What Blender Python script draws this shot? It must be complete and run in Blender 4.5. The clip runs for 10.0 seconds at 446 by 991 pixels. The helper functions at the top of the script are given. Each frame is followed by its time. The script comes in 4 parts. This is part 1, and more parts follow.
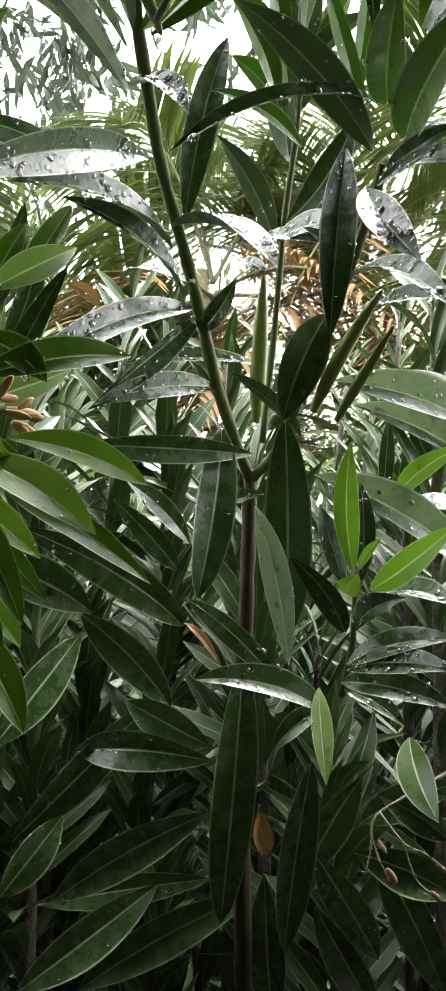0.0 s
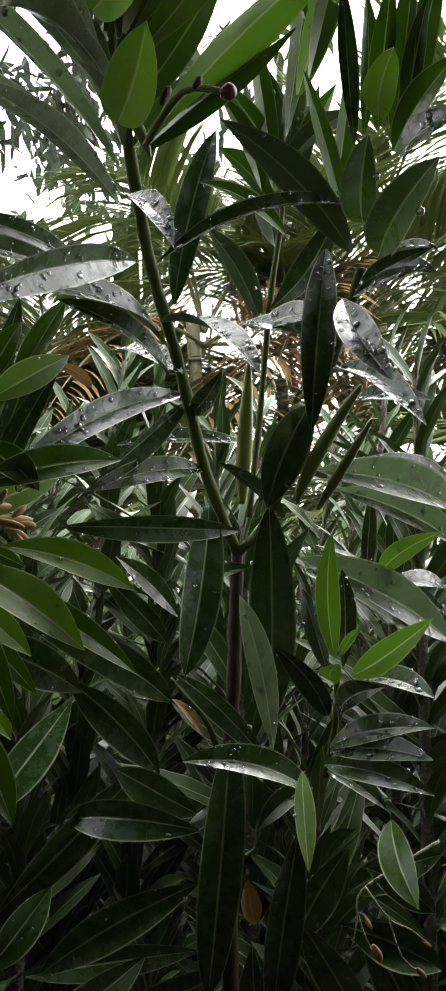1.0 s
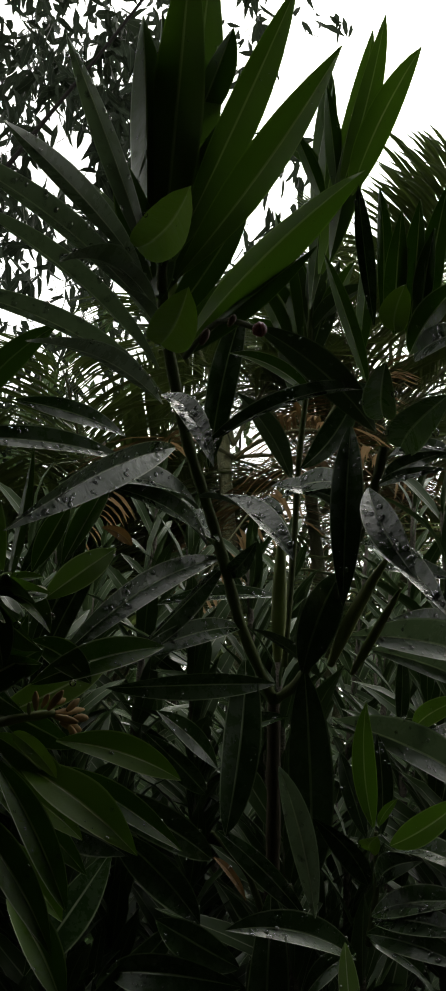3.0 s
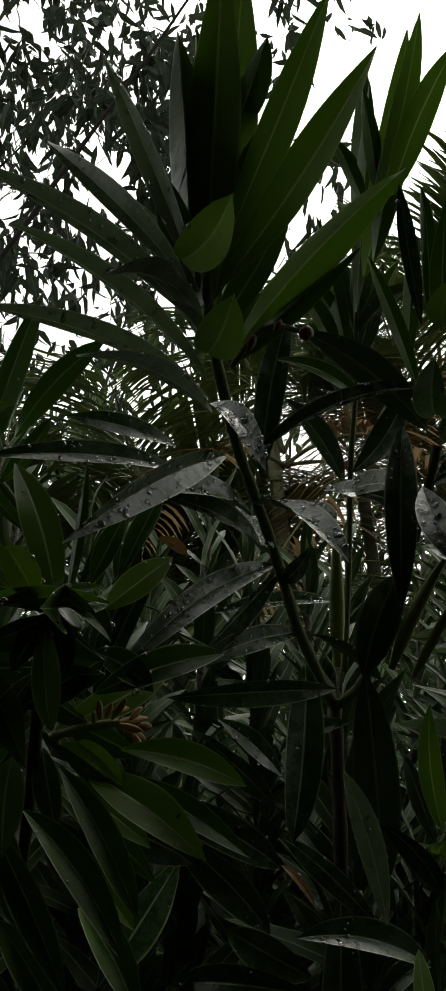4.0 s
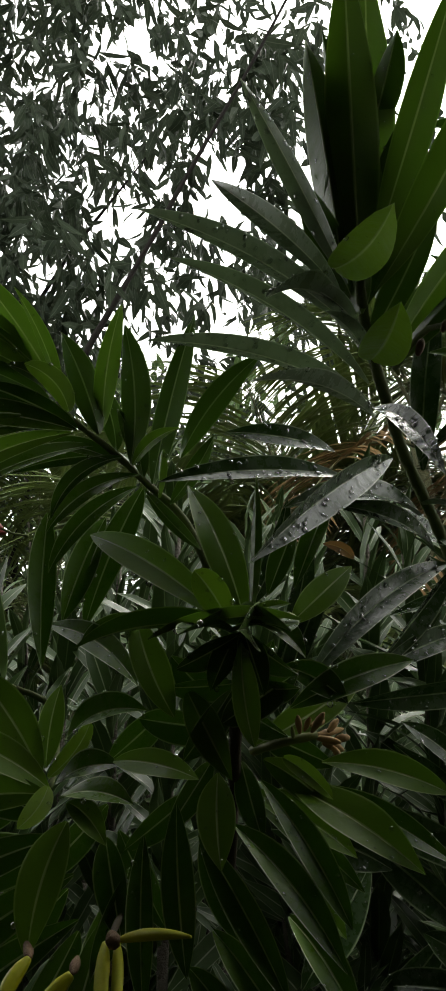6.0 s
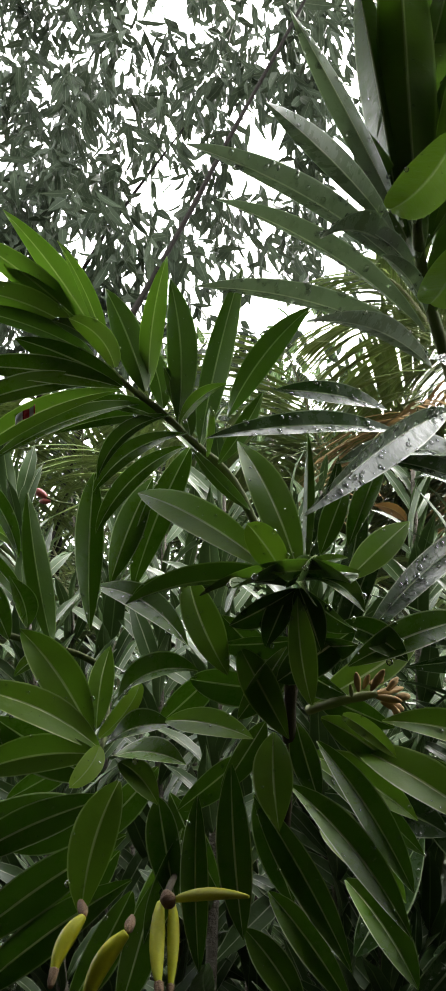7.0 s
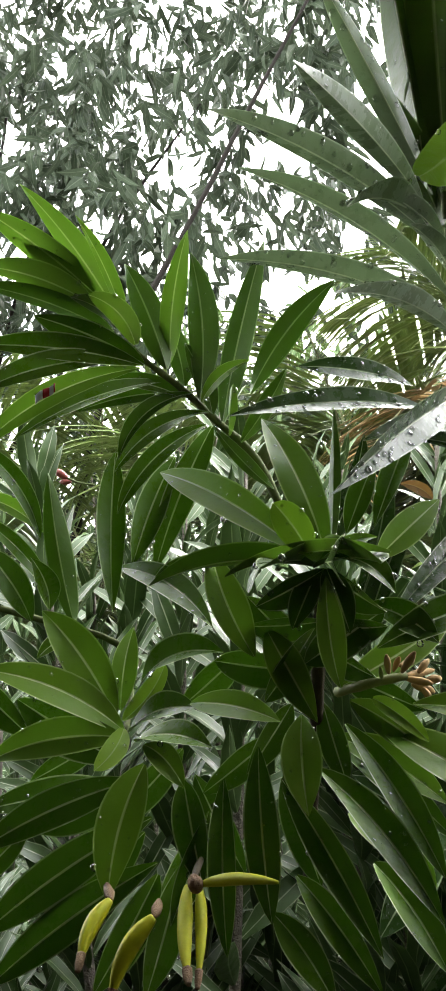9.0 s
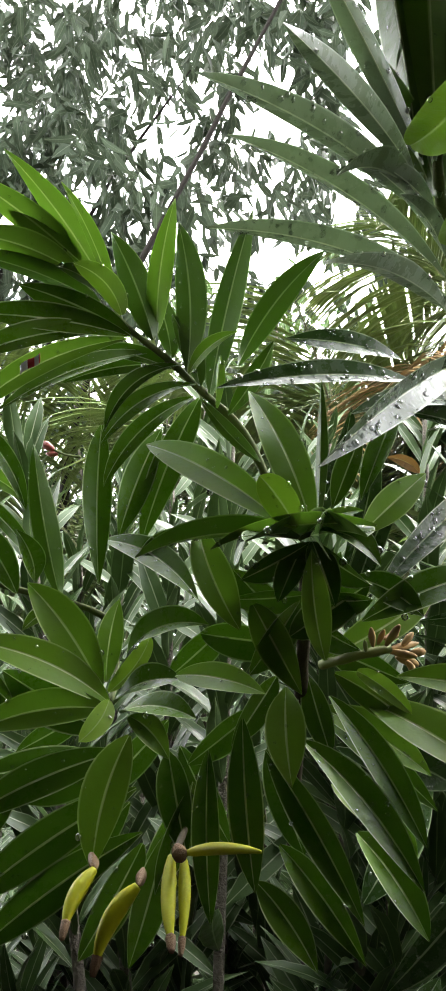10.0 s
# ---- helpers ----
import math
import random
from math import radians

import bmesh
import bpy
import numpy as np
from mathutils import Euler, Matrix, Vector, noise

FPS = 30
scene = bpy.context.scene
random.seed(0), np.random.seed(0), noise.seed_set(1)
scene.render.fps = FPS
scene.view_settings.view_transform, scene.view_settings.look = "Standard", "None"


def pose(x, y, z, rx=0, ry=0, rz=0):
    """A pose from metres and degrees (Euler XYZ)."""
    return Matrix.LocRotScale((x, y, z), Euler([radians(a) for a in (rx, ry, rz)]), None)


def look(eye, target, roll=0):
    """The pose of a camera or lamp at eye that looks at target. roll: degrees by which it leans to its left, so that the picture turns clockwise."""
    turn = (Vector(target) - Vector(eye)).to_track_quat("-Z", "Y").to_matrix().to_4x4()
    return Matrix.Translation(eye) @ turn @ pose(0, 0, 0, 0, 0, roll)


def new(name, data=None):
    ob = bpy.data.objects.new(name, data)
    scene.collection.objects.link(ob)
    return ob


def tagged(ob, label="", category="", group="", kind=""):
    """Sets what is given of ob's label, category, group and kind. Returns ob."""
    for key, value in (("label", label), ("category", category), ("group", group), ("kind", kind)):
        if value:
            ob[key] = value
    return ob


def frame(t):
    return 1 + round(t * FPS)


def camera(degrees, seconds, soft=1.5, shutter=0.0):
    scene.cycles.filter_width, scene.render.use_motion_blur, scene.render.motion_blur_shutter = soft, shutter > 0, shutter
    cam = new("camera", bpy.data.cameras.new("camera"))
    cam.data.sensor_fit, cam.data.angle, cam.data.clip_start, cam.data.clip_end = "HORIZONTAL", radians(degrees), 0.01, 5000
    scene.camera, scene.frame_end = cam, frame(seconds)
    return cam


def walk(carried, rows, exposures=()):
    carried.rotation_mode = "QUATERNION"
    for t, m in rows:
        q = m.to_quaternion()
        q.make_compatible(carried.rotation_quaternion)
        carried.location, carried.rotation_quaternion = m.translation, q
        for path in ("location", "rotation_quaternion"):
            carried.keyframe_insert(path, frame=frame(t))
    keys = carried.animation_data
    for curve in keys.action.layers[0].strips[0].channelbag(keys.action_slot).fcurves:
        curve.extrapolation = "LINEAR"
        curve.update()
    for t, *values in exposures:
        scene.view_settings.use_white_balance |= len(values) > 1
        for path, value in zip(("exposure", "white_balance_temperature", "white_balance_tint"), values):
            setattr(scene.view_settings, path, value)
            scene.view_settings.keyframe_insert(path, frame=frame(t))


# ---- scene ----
cam = camera(29.7, 10.0, 1.9)
PATH = [
    (0, (0.011, 0.062, 1.421), (-0.035, 2.046, 1.664), -0.9),
    (0.5, (0.016, 0.053, 1.433), (-0.012, 2.032, 1.716), -0.8),
    (1, (0.015, 0.043, 1.444), (-0.01, 2.015, 1.779), -1.0),
    (1.5, (0.011, 0.039, 1.453), (-0.035, 1.994, 1.876), -0.9),
    (2, (0.014, 0.026, 1.464), (-0.062, 1.958, 1.976), -0.9),
    (2.2, (0.015, 0.024, 1.465), (-0.068, 1.953, 1.988), -1.3),
    (3.5, (0.013, 0.0, 1.482), (-0.086, 1.909, 2.068), -1.9),
    (4, (0.013, 0.006, 1.475), (-0.198, 1.904, 2.068), -2.9),
    (4.5, (0.013, 0.01, 1.475), (-0.302, 1.892, 2.073), -3.5),
    (5, (0.014, -0.004, 1.485), (-0.395, 1.854, 2.101), -4.2),
    (5.2, (0.008, -0.005, 1.487), (-0.447, 1.841, 2.105), -4.5),
    (6.3, (-0.004, 0.001, 1.48), (-0.548, 1.829, 2.081), -4.7),
    (6.5, (-0.008, 0.005, 1.479), (-0.562, 1.832, 2.073), -4.6),
    (7, (-0.011, 0.01, 1.477), (-0.648, 1.821, 2.036), -4.4),
    (7.5, (-0.01, 0.013, 1.481), (-0.697, 1.813, 2.018), -4.3),
    (8, (-0.013, 0.014, 1.481), (-0.716, 1.81, 2.011), -4.5),
    (8.5, (-0.013, 0.014, 1.479), (-0.708, 1.814, 2.008), -4.4),
    (9, (-0.016, 0.017, 1.479), (-0.704, 1.823, 1.996), -4.4),
    (9.5, (-0.016, 0.019, 1.479), (-0.691, 1.842, 1.953), -4.1),
    (10, (-0.016, 0.019, 1.479), (-0.687, 1.848, 1.933), -4.2),
]

EXPOSURES = [(0.0, 3.53, 6450, 15), (0.5, 3.18, 6450, 14), (1.0, 2.53, 6500, 12), (1.5, 1.85, 6550, 10), (2.0, 1.25, 6600, 9), (3.5, 0.0, 6800, 6), (4.5, 0.2, 6750, 7), (5.0, 0.35, 6750, 7), (6.5, 1.85, 6650, 9), (7.0, 2.53, 6550, 11), (7.5, 2.88, 6450, 12), (8.5, 3.18, 6500, 10), (10.0, 3.28, 6500, 10)]
walk(cam, [(t, look(eye, target, roll)) for t, eye, target, roll in PATH], EXPOSURES)

# ---------------------------------------------------------------- light
SUN_UP, SUN_ROUND = radians(44), radians(15)
world = bpy.data.worlds.new("overcast_sky")
scene.world = world
world.use_nodes = True
wn, wl = world.node_tree.nodes, world.node_tree.links
sky = wn.new("ShaderNodeTexSky")
sky.sky_type, sky.sun_disc, sky.sun_elevation, sky.sun_rotation = "NISHITA", False, SUN_UP, SUN_ROUND
sky.dust_density, sky.air_density = 4.0, 1.0
cloud = wn.new("ShaderNodeHueSaturation")
cloud.inputs["Saturation"].default_value = 0.12
wl.new(sky.outputs[0], cloud.inputs["Color"])
even = wn.new("ShaderNodeGamma")
even.inputs["Gamma"].default_value = 0.4
wl.new(cloud.outputs[0], even.inputs["Color"])
wl.new(even.outputs[0], wn["Background"].inputs["Color"])
wn["Background"].inputs["Strength"].default_value = 0.6
sun_data = bpy.data.lights.new("sun", "SUN")
sun_data.energy, sun_data.angle, sun_data.color = 0.6, radians(30), (1.0, 0.97, 0.93)
sun = new("sun", sun_data)
sun.matrix_world = look((0, 0, 8), (0 - math.sin(SUN_ROUND) * math.cos(SUN_UP), 0 - math.cos(SUN_ROUND) * math.cos(SUN_UP), 8 - math.sin(SUN_UP)))


# ---------------------------------------------------------------- materials
def material(name):
    m = bpy.data.materials.new(name)
    m.use_nodes = True
    return m, m.node_tree.nodes, m.node_tree.links, m.node_tree.nodes["Principled BSDF"]


def math_node(nodes, links, kind, a, b=0.0):
    n = nodes.new("ShaderNodeMath")
    n.operation = kind
    for i, v in enumerate((a, b)):
        if isinstance(v, (int, float)):
            n.inputs[i].default_value = v
        else:
            links.new(v, n.inputs[i])
    return n.outputs[0]


def mix_colour(nodes, links, factor, a, b):
    n = nodes.new("ShaderNodeMix")
    n.data_type = "RGBA"
    for i, v in ((0, factor), (6, a), (7, b)):
        if isinstance(v, (int, float)):
            n.inputs[i].default_value = v
        elif isinstance(v, tuple):
            n.inputs[i].default_value = (*v, 1)
        else:
            links.new(v, n.inputs[i])
    return n.outputs[2]


def ramp(nodes, links, value, low, high, out_low=0.0, out_high=1.0):
    n = nodes.new("ShaderNodeMapRange")
    links.new(value, n.inputs[0])
    for i, v in enumerate((low, high, out_low, out_high)):
        n.inputs[i + 1].default_value = v
    return n.outputs[0]


def noise_node(nodes, links, scale, detail=3.0, rough=0.6):
    c = nodes.new("ShaderNodeTexCoord")
    n = nodes.new("ShaderNodeTexNoise")
    n.inputs["Scale"].default_value, n.inputs["Detail"].default_value, n.inputs["Roughness"].default_value = scale, detail, rough
    links.new(c.outputs["Object"], n.inputs["Vector"])
    return n.outputs["Fac"]


def leaf_material(name, dark, light, rib, gloss, through_light, islands=False, shine=0.5, haze=0.4):
    """A waxy leaf blade: pale midrib, fine side veins, mottling, a painted rim highlight and wet gloss."""
    m, n, l, p = material(name)
    uv = n.new("ShaderNodeUVMap")
    uv.uv_map = "blade"
    sep = n.new("ShaderNodeSeparateXYZ")
    l.new(uv.outputs[0], sep.inputs[0])
    across = math_node(n, l, "ABSOLUTE", math_node(n, l, "SUBTRACT", sep.outputs[0], 0.5))
    midrib = ramp(n, l, across, 0.038, 0.018)
    edge_light = ramp(n, l, across, 0.450, 0.480)
    wave = math_node(n, l, "SINE", math_node(n, l, "ADD", math_node(n, l, "MULTIPLY", sep.outputs[1], 2600.0), math_node(n, l, "MULTIPLY", across, -34.0)))
    veins = ramp(n, l, wave, 0.55, 1.0)
    big, fine = noise_node(n, l, 35.0), noise_node(n, l, 420.0)
    if islands:
        rnd = n.new("ShaderNodeNewGeometry").outputs["Random Per Island"]
    else:
        rnd = n.new("ShaderNodeObjectInfo").outputs["Random"]
    mixed = n.new("ShaderNodeMath")
    mixed.operation = "MULTIPLY_ADD"
    l.new(rnd, mixed.inputs[0])
    mixed.inputs[1].default_value = 0.55
    l.new(ramp(n, l, big, 0.3, 0.75, 0.0, 0.45), mixed.inputs[2])
    base = mix_colour(n, l, mixed.outputs[0], dark, light)
    base = mix_colour(n, l, math_node(n, l, "MULTIPLY", veins, 0.05), base, light)
    # light caught along the blade's edge, put into its colour
    base = mix_colour(n, l, math_node(n, l, "MULTIPLY", edge_light, 0.75), base, rib)
    base = mix_colour(n, l, math_node(n, l, "MULTIPLY", midrib, 0.9), base, rib)
    # scattered scars and a dull film in blotches
    scar = ramp(n, l, noise_node(n, l, 190.0, 2.0, 0.5), 0.70, 0.78)
    base = mix_colour(n, l, math_node(n, l, "MULTIPLY", scar, 0.18), base, (0.16, 0.14, 0.06))
    film_patch = ramp(n, l, noise_node(n, l, 70.0, 5.0, 0.7), 0.45, 0.7)
    base = mix_colour(n, l, math_node(n, l, "MULTIPLY", film_patch, 0.06), base, (0.19, 0.205, 0.18))
    l.new(base, p.inputs["Base Color"])
    rough = math_node(n, l, "ADD", ramp(n, l, film_patch, 0.0, 1.0, gloss - 0.17, gloss + 0.16), math_node(n, l, "MULTIPLY", fine, 0.08))
    l.new(rough, p.inputs["Roughness"])
    p.inputs["IOR"].default_value = 1.40
    p.inputs["Specular IOR Level"].default_value = shine
    bump = n.new("ShaderNodeBump")
    bump.inputs["Strength"].default_value, bump.inputs["Distance"].default_value = 0.28, 0.0006
    wet = ramp(n, l, noise_node(n, l, 170.0, 2.0, 0.5), 0.50, 0.72, 0.0, 0.8)
    l.new(math_node(n, l, "ADD", wet, math_node(n, l, "ADD", math_node(n, l, "MULTIPLY", fine, 0.6), math_node(n, l, "MULTIPLY", midrib, -1.0))), bump.inputs["Height"])
    l.new(bump.outputs[0], p.inputs["Normal"])
    if through_light:
        t, mix = n.new("ShaderNodeBsdfTranslucent"), n.new("ShaderNodeMixShader")
        peak = max(light)
        glow = mix_colour(n, l, 0.2, tuple(0.62 * (haze * (0.90, 1, 0.78)[k] + (1 - haze) * v / peak) for k, v in enumerate(light)), base)
        glow = mix_colour(n, l, math_node(n, l, "MULTIPLY", midrib, 0.7), glow, (0.74, 0.80, 0.52))
        l.new(mix_colour(n, l, math_node(n, l, "MULTIPLY", veins, 0.06), glow, (0.2, 0.3, 0.08)), t.inputs[0])
        mix.inputs[0].default_value = through_light
        l.new(p.outputs[0], mix.inputs[1])
        l.new(t.outputs[0], mix.inputs[2])
        l.new(mix.outputs[0], n["Material Output"].inputs[0])
    return m


def bark_material(name, a, b, scale, rough=0.75, relief=0.6, shine=0.4):
    m, n, l, p = material(name)
    big, fine = noise_node(n, l, scale), noise_node(n, l, scale * 9)
    l.new(mix_colour(n, l, math_node(n, l, "MULTIPLY", math_node(n, l, "ADD", big, fine), 0.5), a, b), p.inputs["Base Color"])
    p.inputs["Roughness"].default_value, p.inputs["Specular IOR Level"].default_value = rough, shine
    bump = n.new("ShaderNodeBump")
    bump.inputs["Strength"].default_value, bump.inputs["Distance"].default_value = relief, 0.15 / scale
    l.new(math_node(n, l, "ADD", big, fine), bump.inputs["Height"])
    l.new(bump.outputs[0], p.inputs["Normal"])
    return m


MATURE = leaf_material("mature_leaf_top", (0.017, 0.046, 0.009), (0.048, 0.098, 0.022), (0.36, 0.44, 0.26), 0.34, 0.05, shine=0.6, haze=0.2)
GREEN = leaf_material("green_leaf_top", (0.034, 0.090, 0.004), (0.082, 0.162, 0.010), (0.60, 0.67, 0.40), 0.40, 0.18, shine=0.32, haze=0.08)
GREEN_UNDER = leaf_material("green_leaf_underside", (0.046, 0.090, 0.014), (0.085, 0.145, 0.026), (0.34, 0.42, 0.20), 0.44, 0.18, shine=0.45, haze=0.2)
YOUNG = leaf_material("young_leaf_top", (0.068, 0.150, 0.008), (0.145, 0.250, 0.018), (0.52, 0.60, 0.28), 0.42, 0.36, shine=0.22, haze=0.2)
PALE = leaf_material("pale_leaf_top", (0.18, 0.32, 0.022), (0.28, 0.42, 0.040), (0.36, 0.50, 0.12), 0.45, 0.45, shine=0.25, haze=0.15)
UNDER = leaf_material("leaf_underside", (0.050, 0.080, 0.032), (0.092, 0.128, 0.058), (0.30, 0.36, 0.22), 0.42, 0.12, shine=0.5, haze=0.25)
YOUNG_UNDER = leaf_material("young_leaf_underside", (0.085, 0.145, 0.024), (0.14, 0.215, 0.042), (0.38, 0.48, 0.18), 0.48, 0.40, shine=0.26, haze=0.22)
# paler greyer copy of the leaf, with silvery sky sheen put into its colour
SHEEN = leaf_material("sheen_leaf_top", (0.040, 0.078, 0.030), (0.100, 0.150, 0.074), (0.50, 0.55, 0.44), 0.32, 0.34, shine=0.75, haze=0.5)
SHEEN_UNDER = leaf_material("sheen_leaf_underside", (0.105, 0.145, 0.080), (0.19, 0.235, 0.15), (0.52, 0.56, 0.45), 0.34, 0.38, shine=0.7, haze=0.5)
DRY = leaf_material("dry_leaf", (0.20, 0.10, 0.030), (0.34, 0.19, 0.06), (0.38, 0.25, 0.1), 0.6, 0.3)
# "soft" leaves get the paler colours that stand in for sky sheen
TOPS = {"green": (GREEN, GREEN_UNDER), "mature": (MATURE, UNDER), "broad": (MATURE, UNDER), "bract": (GREEN, GREEN_UNDER), "dry": (DRY, DRY), "soft": (SHEEN, SHEEN_UNDER), "young": (YOUNG, YOUNG_UNDER), "pale": (PALE, YOUNG_UNDER)}
FAR_LEAF = leaf_material("shrub_foliage", (0.018, 0.046, 0.009), (0.064, 0.116, 0.030), (0.34, 0.40, 0.24), 0.42, 0.10, True, 0.42, 0.2)
PALM_LEAF = leaf_material("palm_leaflet", (0.045, 0.085, 0.018), (0.14, 0.18, 0.040), (0.18, 0.21, 0.06), 0.45, 0.25, True)
DRY_PALM = leaf_material("dry_palm_leaflet", (0.18, 0.11, 0.040), (0.32, 0.20, 0.08), (0.3, 0.2, 0.1), 0.6, 0.35, True)
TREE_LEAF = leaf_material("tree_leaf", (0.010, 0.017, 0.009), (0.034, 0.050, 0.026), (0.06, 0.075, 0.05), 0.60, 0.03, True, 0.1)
GREEN_BARK = bark_material("green_young_bark", (0.040, 0.055, 0.014), (0.115, 0.140, 0.045), 160.0, 0.78, 0.35, 0.18)
GREY_BARK = bark_material("grey_bark", (0.07, 0.06, 0.045), (0.16, 0.14, 0.11), 18.0)
DARK_BARK = bark_material("dark_wet_bark", (0.008, 0.007, 0.006), (0.022, 0.019, 0.015), 18.0, 0.8, 0.6, 0.15)
PALM_STEM = bark_material("palm_stem", (0.10, 0.11, 0.05), (0.20, 0.20, 0.10), 14.0, 0.6)
GREEN_POD = bark_material("green_pod_skin", (0.15, 0.19, 0.045), (0.24, 0.28, 0.085), 240.0, 0.5, 0.08, 0.3)
BROWN_STEM = bark_material("dark_brown_stem", (0.030, 0.024, 0.014), (0.060, 0.048, 0.026), 120.0, 0.8, 0.4, 0.18)
YELLOW_POD = bark_material("yellow_green_pod_skin", (0.28, 0.32, 0.004), (0.48, 0.46, 0.010), 60.0, 0.5, 0.03, 0.2)
BROWN_TIP = bark_material("withered_brown", (0.10, 0.055, 0.022), (0.22, 0.13, 0.06), 200.0, 0.7)
PINK_BUD = bark_material("pinkish_tan_bud", (0.34, 0.21, 0.07), (0.50, 0.33, 0.14), 120.0, 0.6, 0.05, 0.2)
RED_BUD = bark_material("dark_red_bud", (0.16, 0.022, 0.016), (0.28, 0.05, 0.035), 200.0, 0.45)
# near-black surface of the added light-blocking walls and ceiling
BLOCKER = bark_material("dark_light_blocker", (0.020, 0.017, 0.013), (0.045, 0.038, 0.030), 3.0, 0.85)
SOIL = bark_material("wet_soil_and_litter", (0.014, 0.012, 0.007), (0.045, 0.034, 0.020), 6.0, 0.8)


# ---------------------------------------------------------------- builders
def mesh_object(name, verts, faces, mats, parent=None, uvs=None, slots=None, smooth=True):
    me = bpy.data.meshes.new(name)
    me.from_pydata(verts, [], faces)
    for m in mats:
        me.materials.append(m)
    if slots is not None:
        me.polygons.foreach_set("material_index", np.asarray(slots, dtype=np.int32))
    if uvs is not None:
        layer = me.uv_layers.new(name="blade")
        index = np.empty(len(me.loops), dtype=np.int32)
        me.loops.foreach_get("vertex_index", index)
        layer.data.foreach_set("uv", np.asarray(uvs, dtype=np.float32)[index].ravel())
    if smooth:
        me.polygons.foreach_set("use_smooth", np.ones(len(me.polygons), dtype=bool))
    me.update()
    ob = new(name, me)
    ob.parent = parent
    return ob


def thing(name, place, label, category, group="", kind=""):
    ob = new(name)
    ob.location = place
    ob.empty_display_size = 0.1
    return tagged(ob, label, category, group, kind)


def under(ob, parent):
    """Makes ob, built in world metres, a child of parent."""
    ob.parent = parent
    place = Vector((0, 0, 0))
    while parent:
        place += parent.location
        parent = parent.parent
    ob.location = -place
    return ob


UP = Vector((0.05, -0.3, 1.0)).normalized()
DROPS = []


def tube(points, sides=8, knobs=0.10):
    """Verts and faces of a tapered, slightly knobbly tube along points (x, y, z, radius)."""
    pts = [Vector(p[:3]) for p in points]
    fine = []
    for i in range(len(pts) - 1):
        p0, p1, p2, p3 = pts[max(i - 1, 0)], pts[i], pts[i + 1], pts[min(i + 2, len(pts) - 1)]
        for k in range(4):
            s = k / 4
            q = 0.5 * (2 * p1 + (p2 - p0) * s + (2 * p0 - 5 * p1 + 4 * p2 - p3) * s * s + (3 * p1 - p0 - 3 * p2 + p3) * s ** 3)
            fine.append((q, points[i][3] * (1 - s) + points[i + 1][3] * s))
    fine.append((pts[-1], points[-1][3]))
    verts, faces = [], []
    side = Vector((1, 0, 0))
    for i, (q, r) in enumerate(fine):
        t = (fine[min(i + 1, len(fine) - 1)][0] - fine[max(i - 1, 0)][0]).normalized()
        side = (side - t * side.dot(t)).normalized()
        other = t.cross(side)
        r *= 1 + knobs * math.sin(i * 2.4)
        for k in range(sides):
            a = 2 * math.pi * k / sides
            verts.append(q + (side * math.cos(a) + other * math.sin(a)) * r)
    for i in range(len(fine) - 1):
        for k in range(sides):
            a, b = i * sides + k, i * sides + (k + 1) % sides
            faces.append((a, b, b + sides, a + sides))
    n = len(verts)
    verts += [fine[0][0], fine[-1][0]]
    for k in range(sides):
        faces.append(((k + 1) % sides, k, n))
        faces.append((n - sides + k, n - sides + (k + 1) % sides, n + 1))
    return verts, faces


def branch(shrub, points, mat=None):
    v, f = tube(points)
    return under(mesh_object("branch", v, f, [mat or GREEN_BARK]), shrub)


def blade(base, tip, width, turn, arch, sway, fold=0.22, rows=11, blunt=1.0, thick=0.00035):
    """Verts, faces, slots and uvs of one lance-shaped leaf of metres; arch and sway bow its midrib."""
    base, tip = Vector(base), Vector(tip)
    axis = tip - base
    length = axis.length
    axis.normalize()
    flat = UP - axis * UP.dot(axis)
    if flat.length < 0.15:
        flat = Vector((0, -1, 0)) + axis * axis.y
    flat.normalize()
    c, s = math.cos(radians(turn)), math.sin(radians(turn))
    normal = flat * c + axis.cross(flat) * s
    side = axis.cross(normal)
    verts, uvs, top_rows, low_rows = [], [], [], []
    ripple, phase = random.uniform(0.01, 0.07), random.uniform(0, 6)
    twist, skew = random.uniform(-0.5, 0.5), random.uniform(0.88, 1.06)
    for i in range(rows + 1):
        t = i / rows
        centre = base + axis * (length * t) + (normal * arch + side * sway) * (4 * t * (1 - t))
        tangent = (axis * length + (normal * arch + side * sway) * (4 - 8 * t)).normalized()
        across = (side * math.cos(twist * (t - 0.5)) + normal * math.sin(twist * (t - 0.5)))
        across = (across - tangent * across.dot(tangent)).normalized()
        up = across.cross(tangent)
        half = 0.5 * width * max((1 - abs(2 * min(1, 0.015 + 0.985 * t) ** skew - 1) ** 2.05) ** blunt, 0.03)
        top, low = [], []
        for j in range(-2, 3):
            w = j / 2
            lift = abs(w) ** 1.15 * math.sin(fold) * half + ripple * half * math.sin(phase + 9 * t + 3 * w) * abs(w)
            p = centre + across * (w * half * math.cos(fold * 0.6)) + up * lift
            top.append(len(verts))
            verts.append(p)
            uvs.append((0.5 + 0.5 * w, t * length))
            low.append(len(verts))
            verts.append(p - up * (0 if abs(j) == 2 else thick + (0.0006 if j == 0 else 0) * (1 - 0.7 * t)))
            uvs.append((0.5 + 0.5 * w, t * length))
        top_rows.append(top)
        low_rows.append(low)
    faces, slots = [], []
    for i in range(rows):
        for j in range(4):
            a, b, c, d = top_rows[i][j], top_rows[i][j + 1], top_rows[i + 1][j + 1], top_rows[i + 1][j]
            faces += [(a, b, c), (a, c, d)]
            slots += [0, 0]
        for j in range(4):
            a, b, c, d = low_rows[i][j], low_rows[i][j + 1], low_rows[i + 1][j + 1], low_rows[i + 1][j]
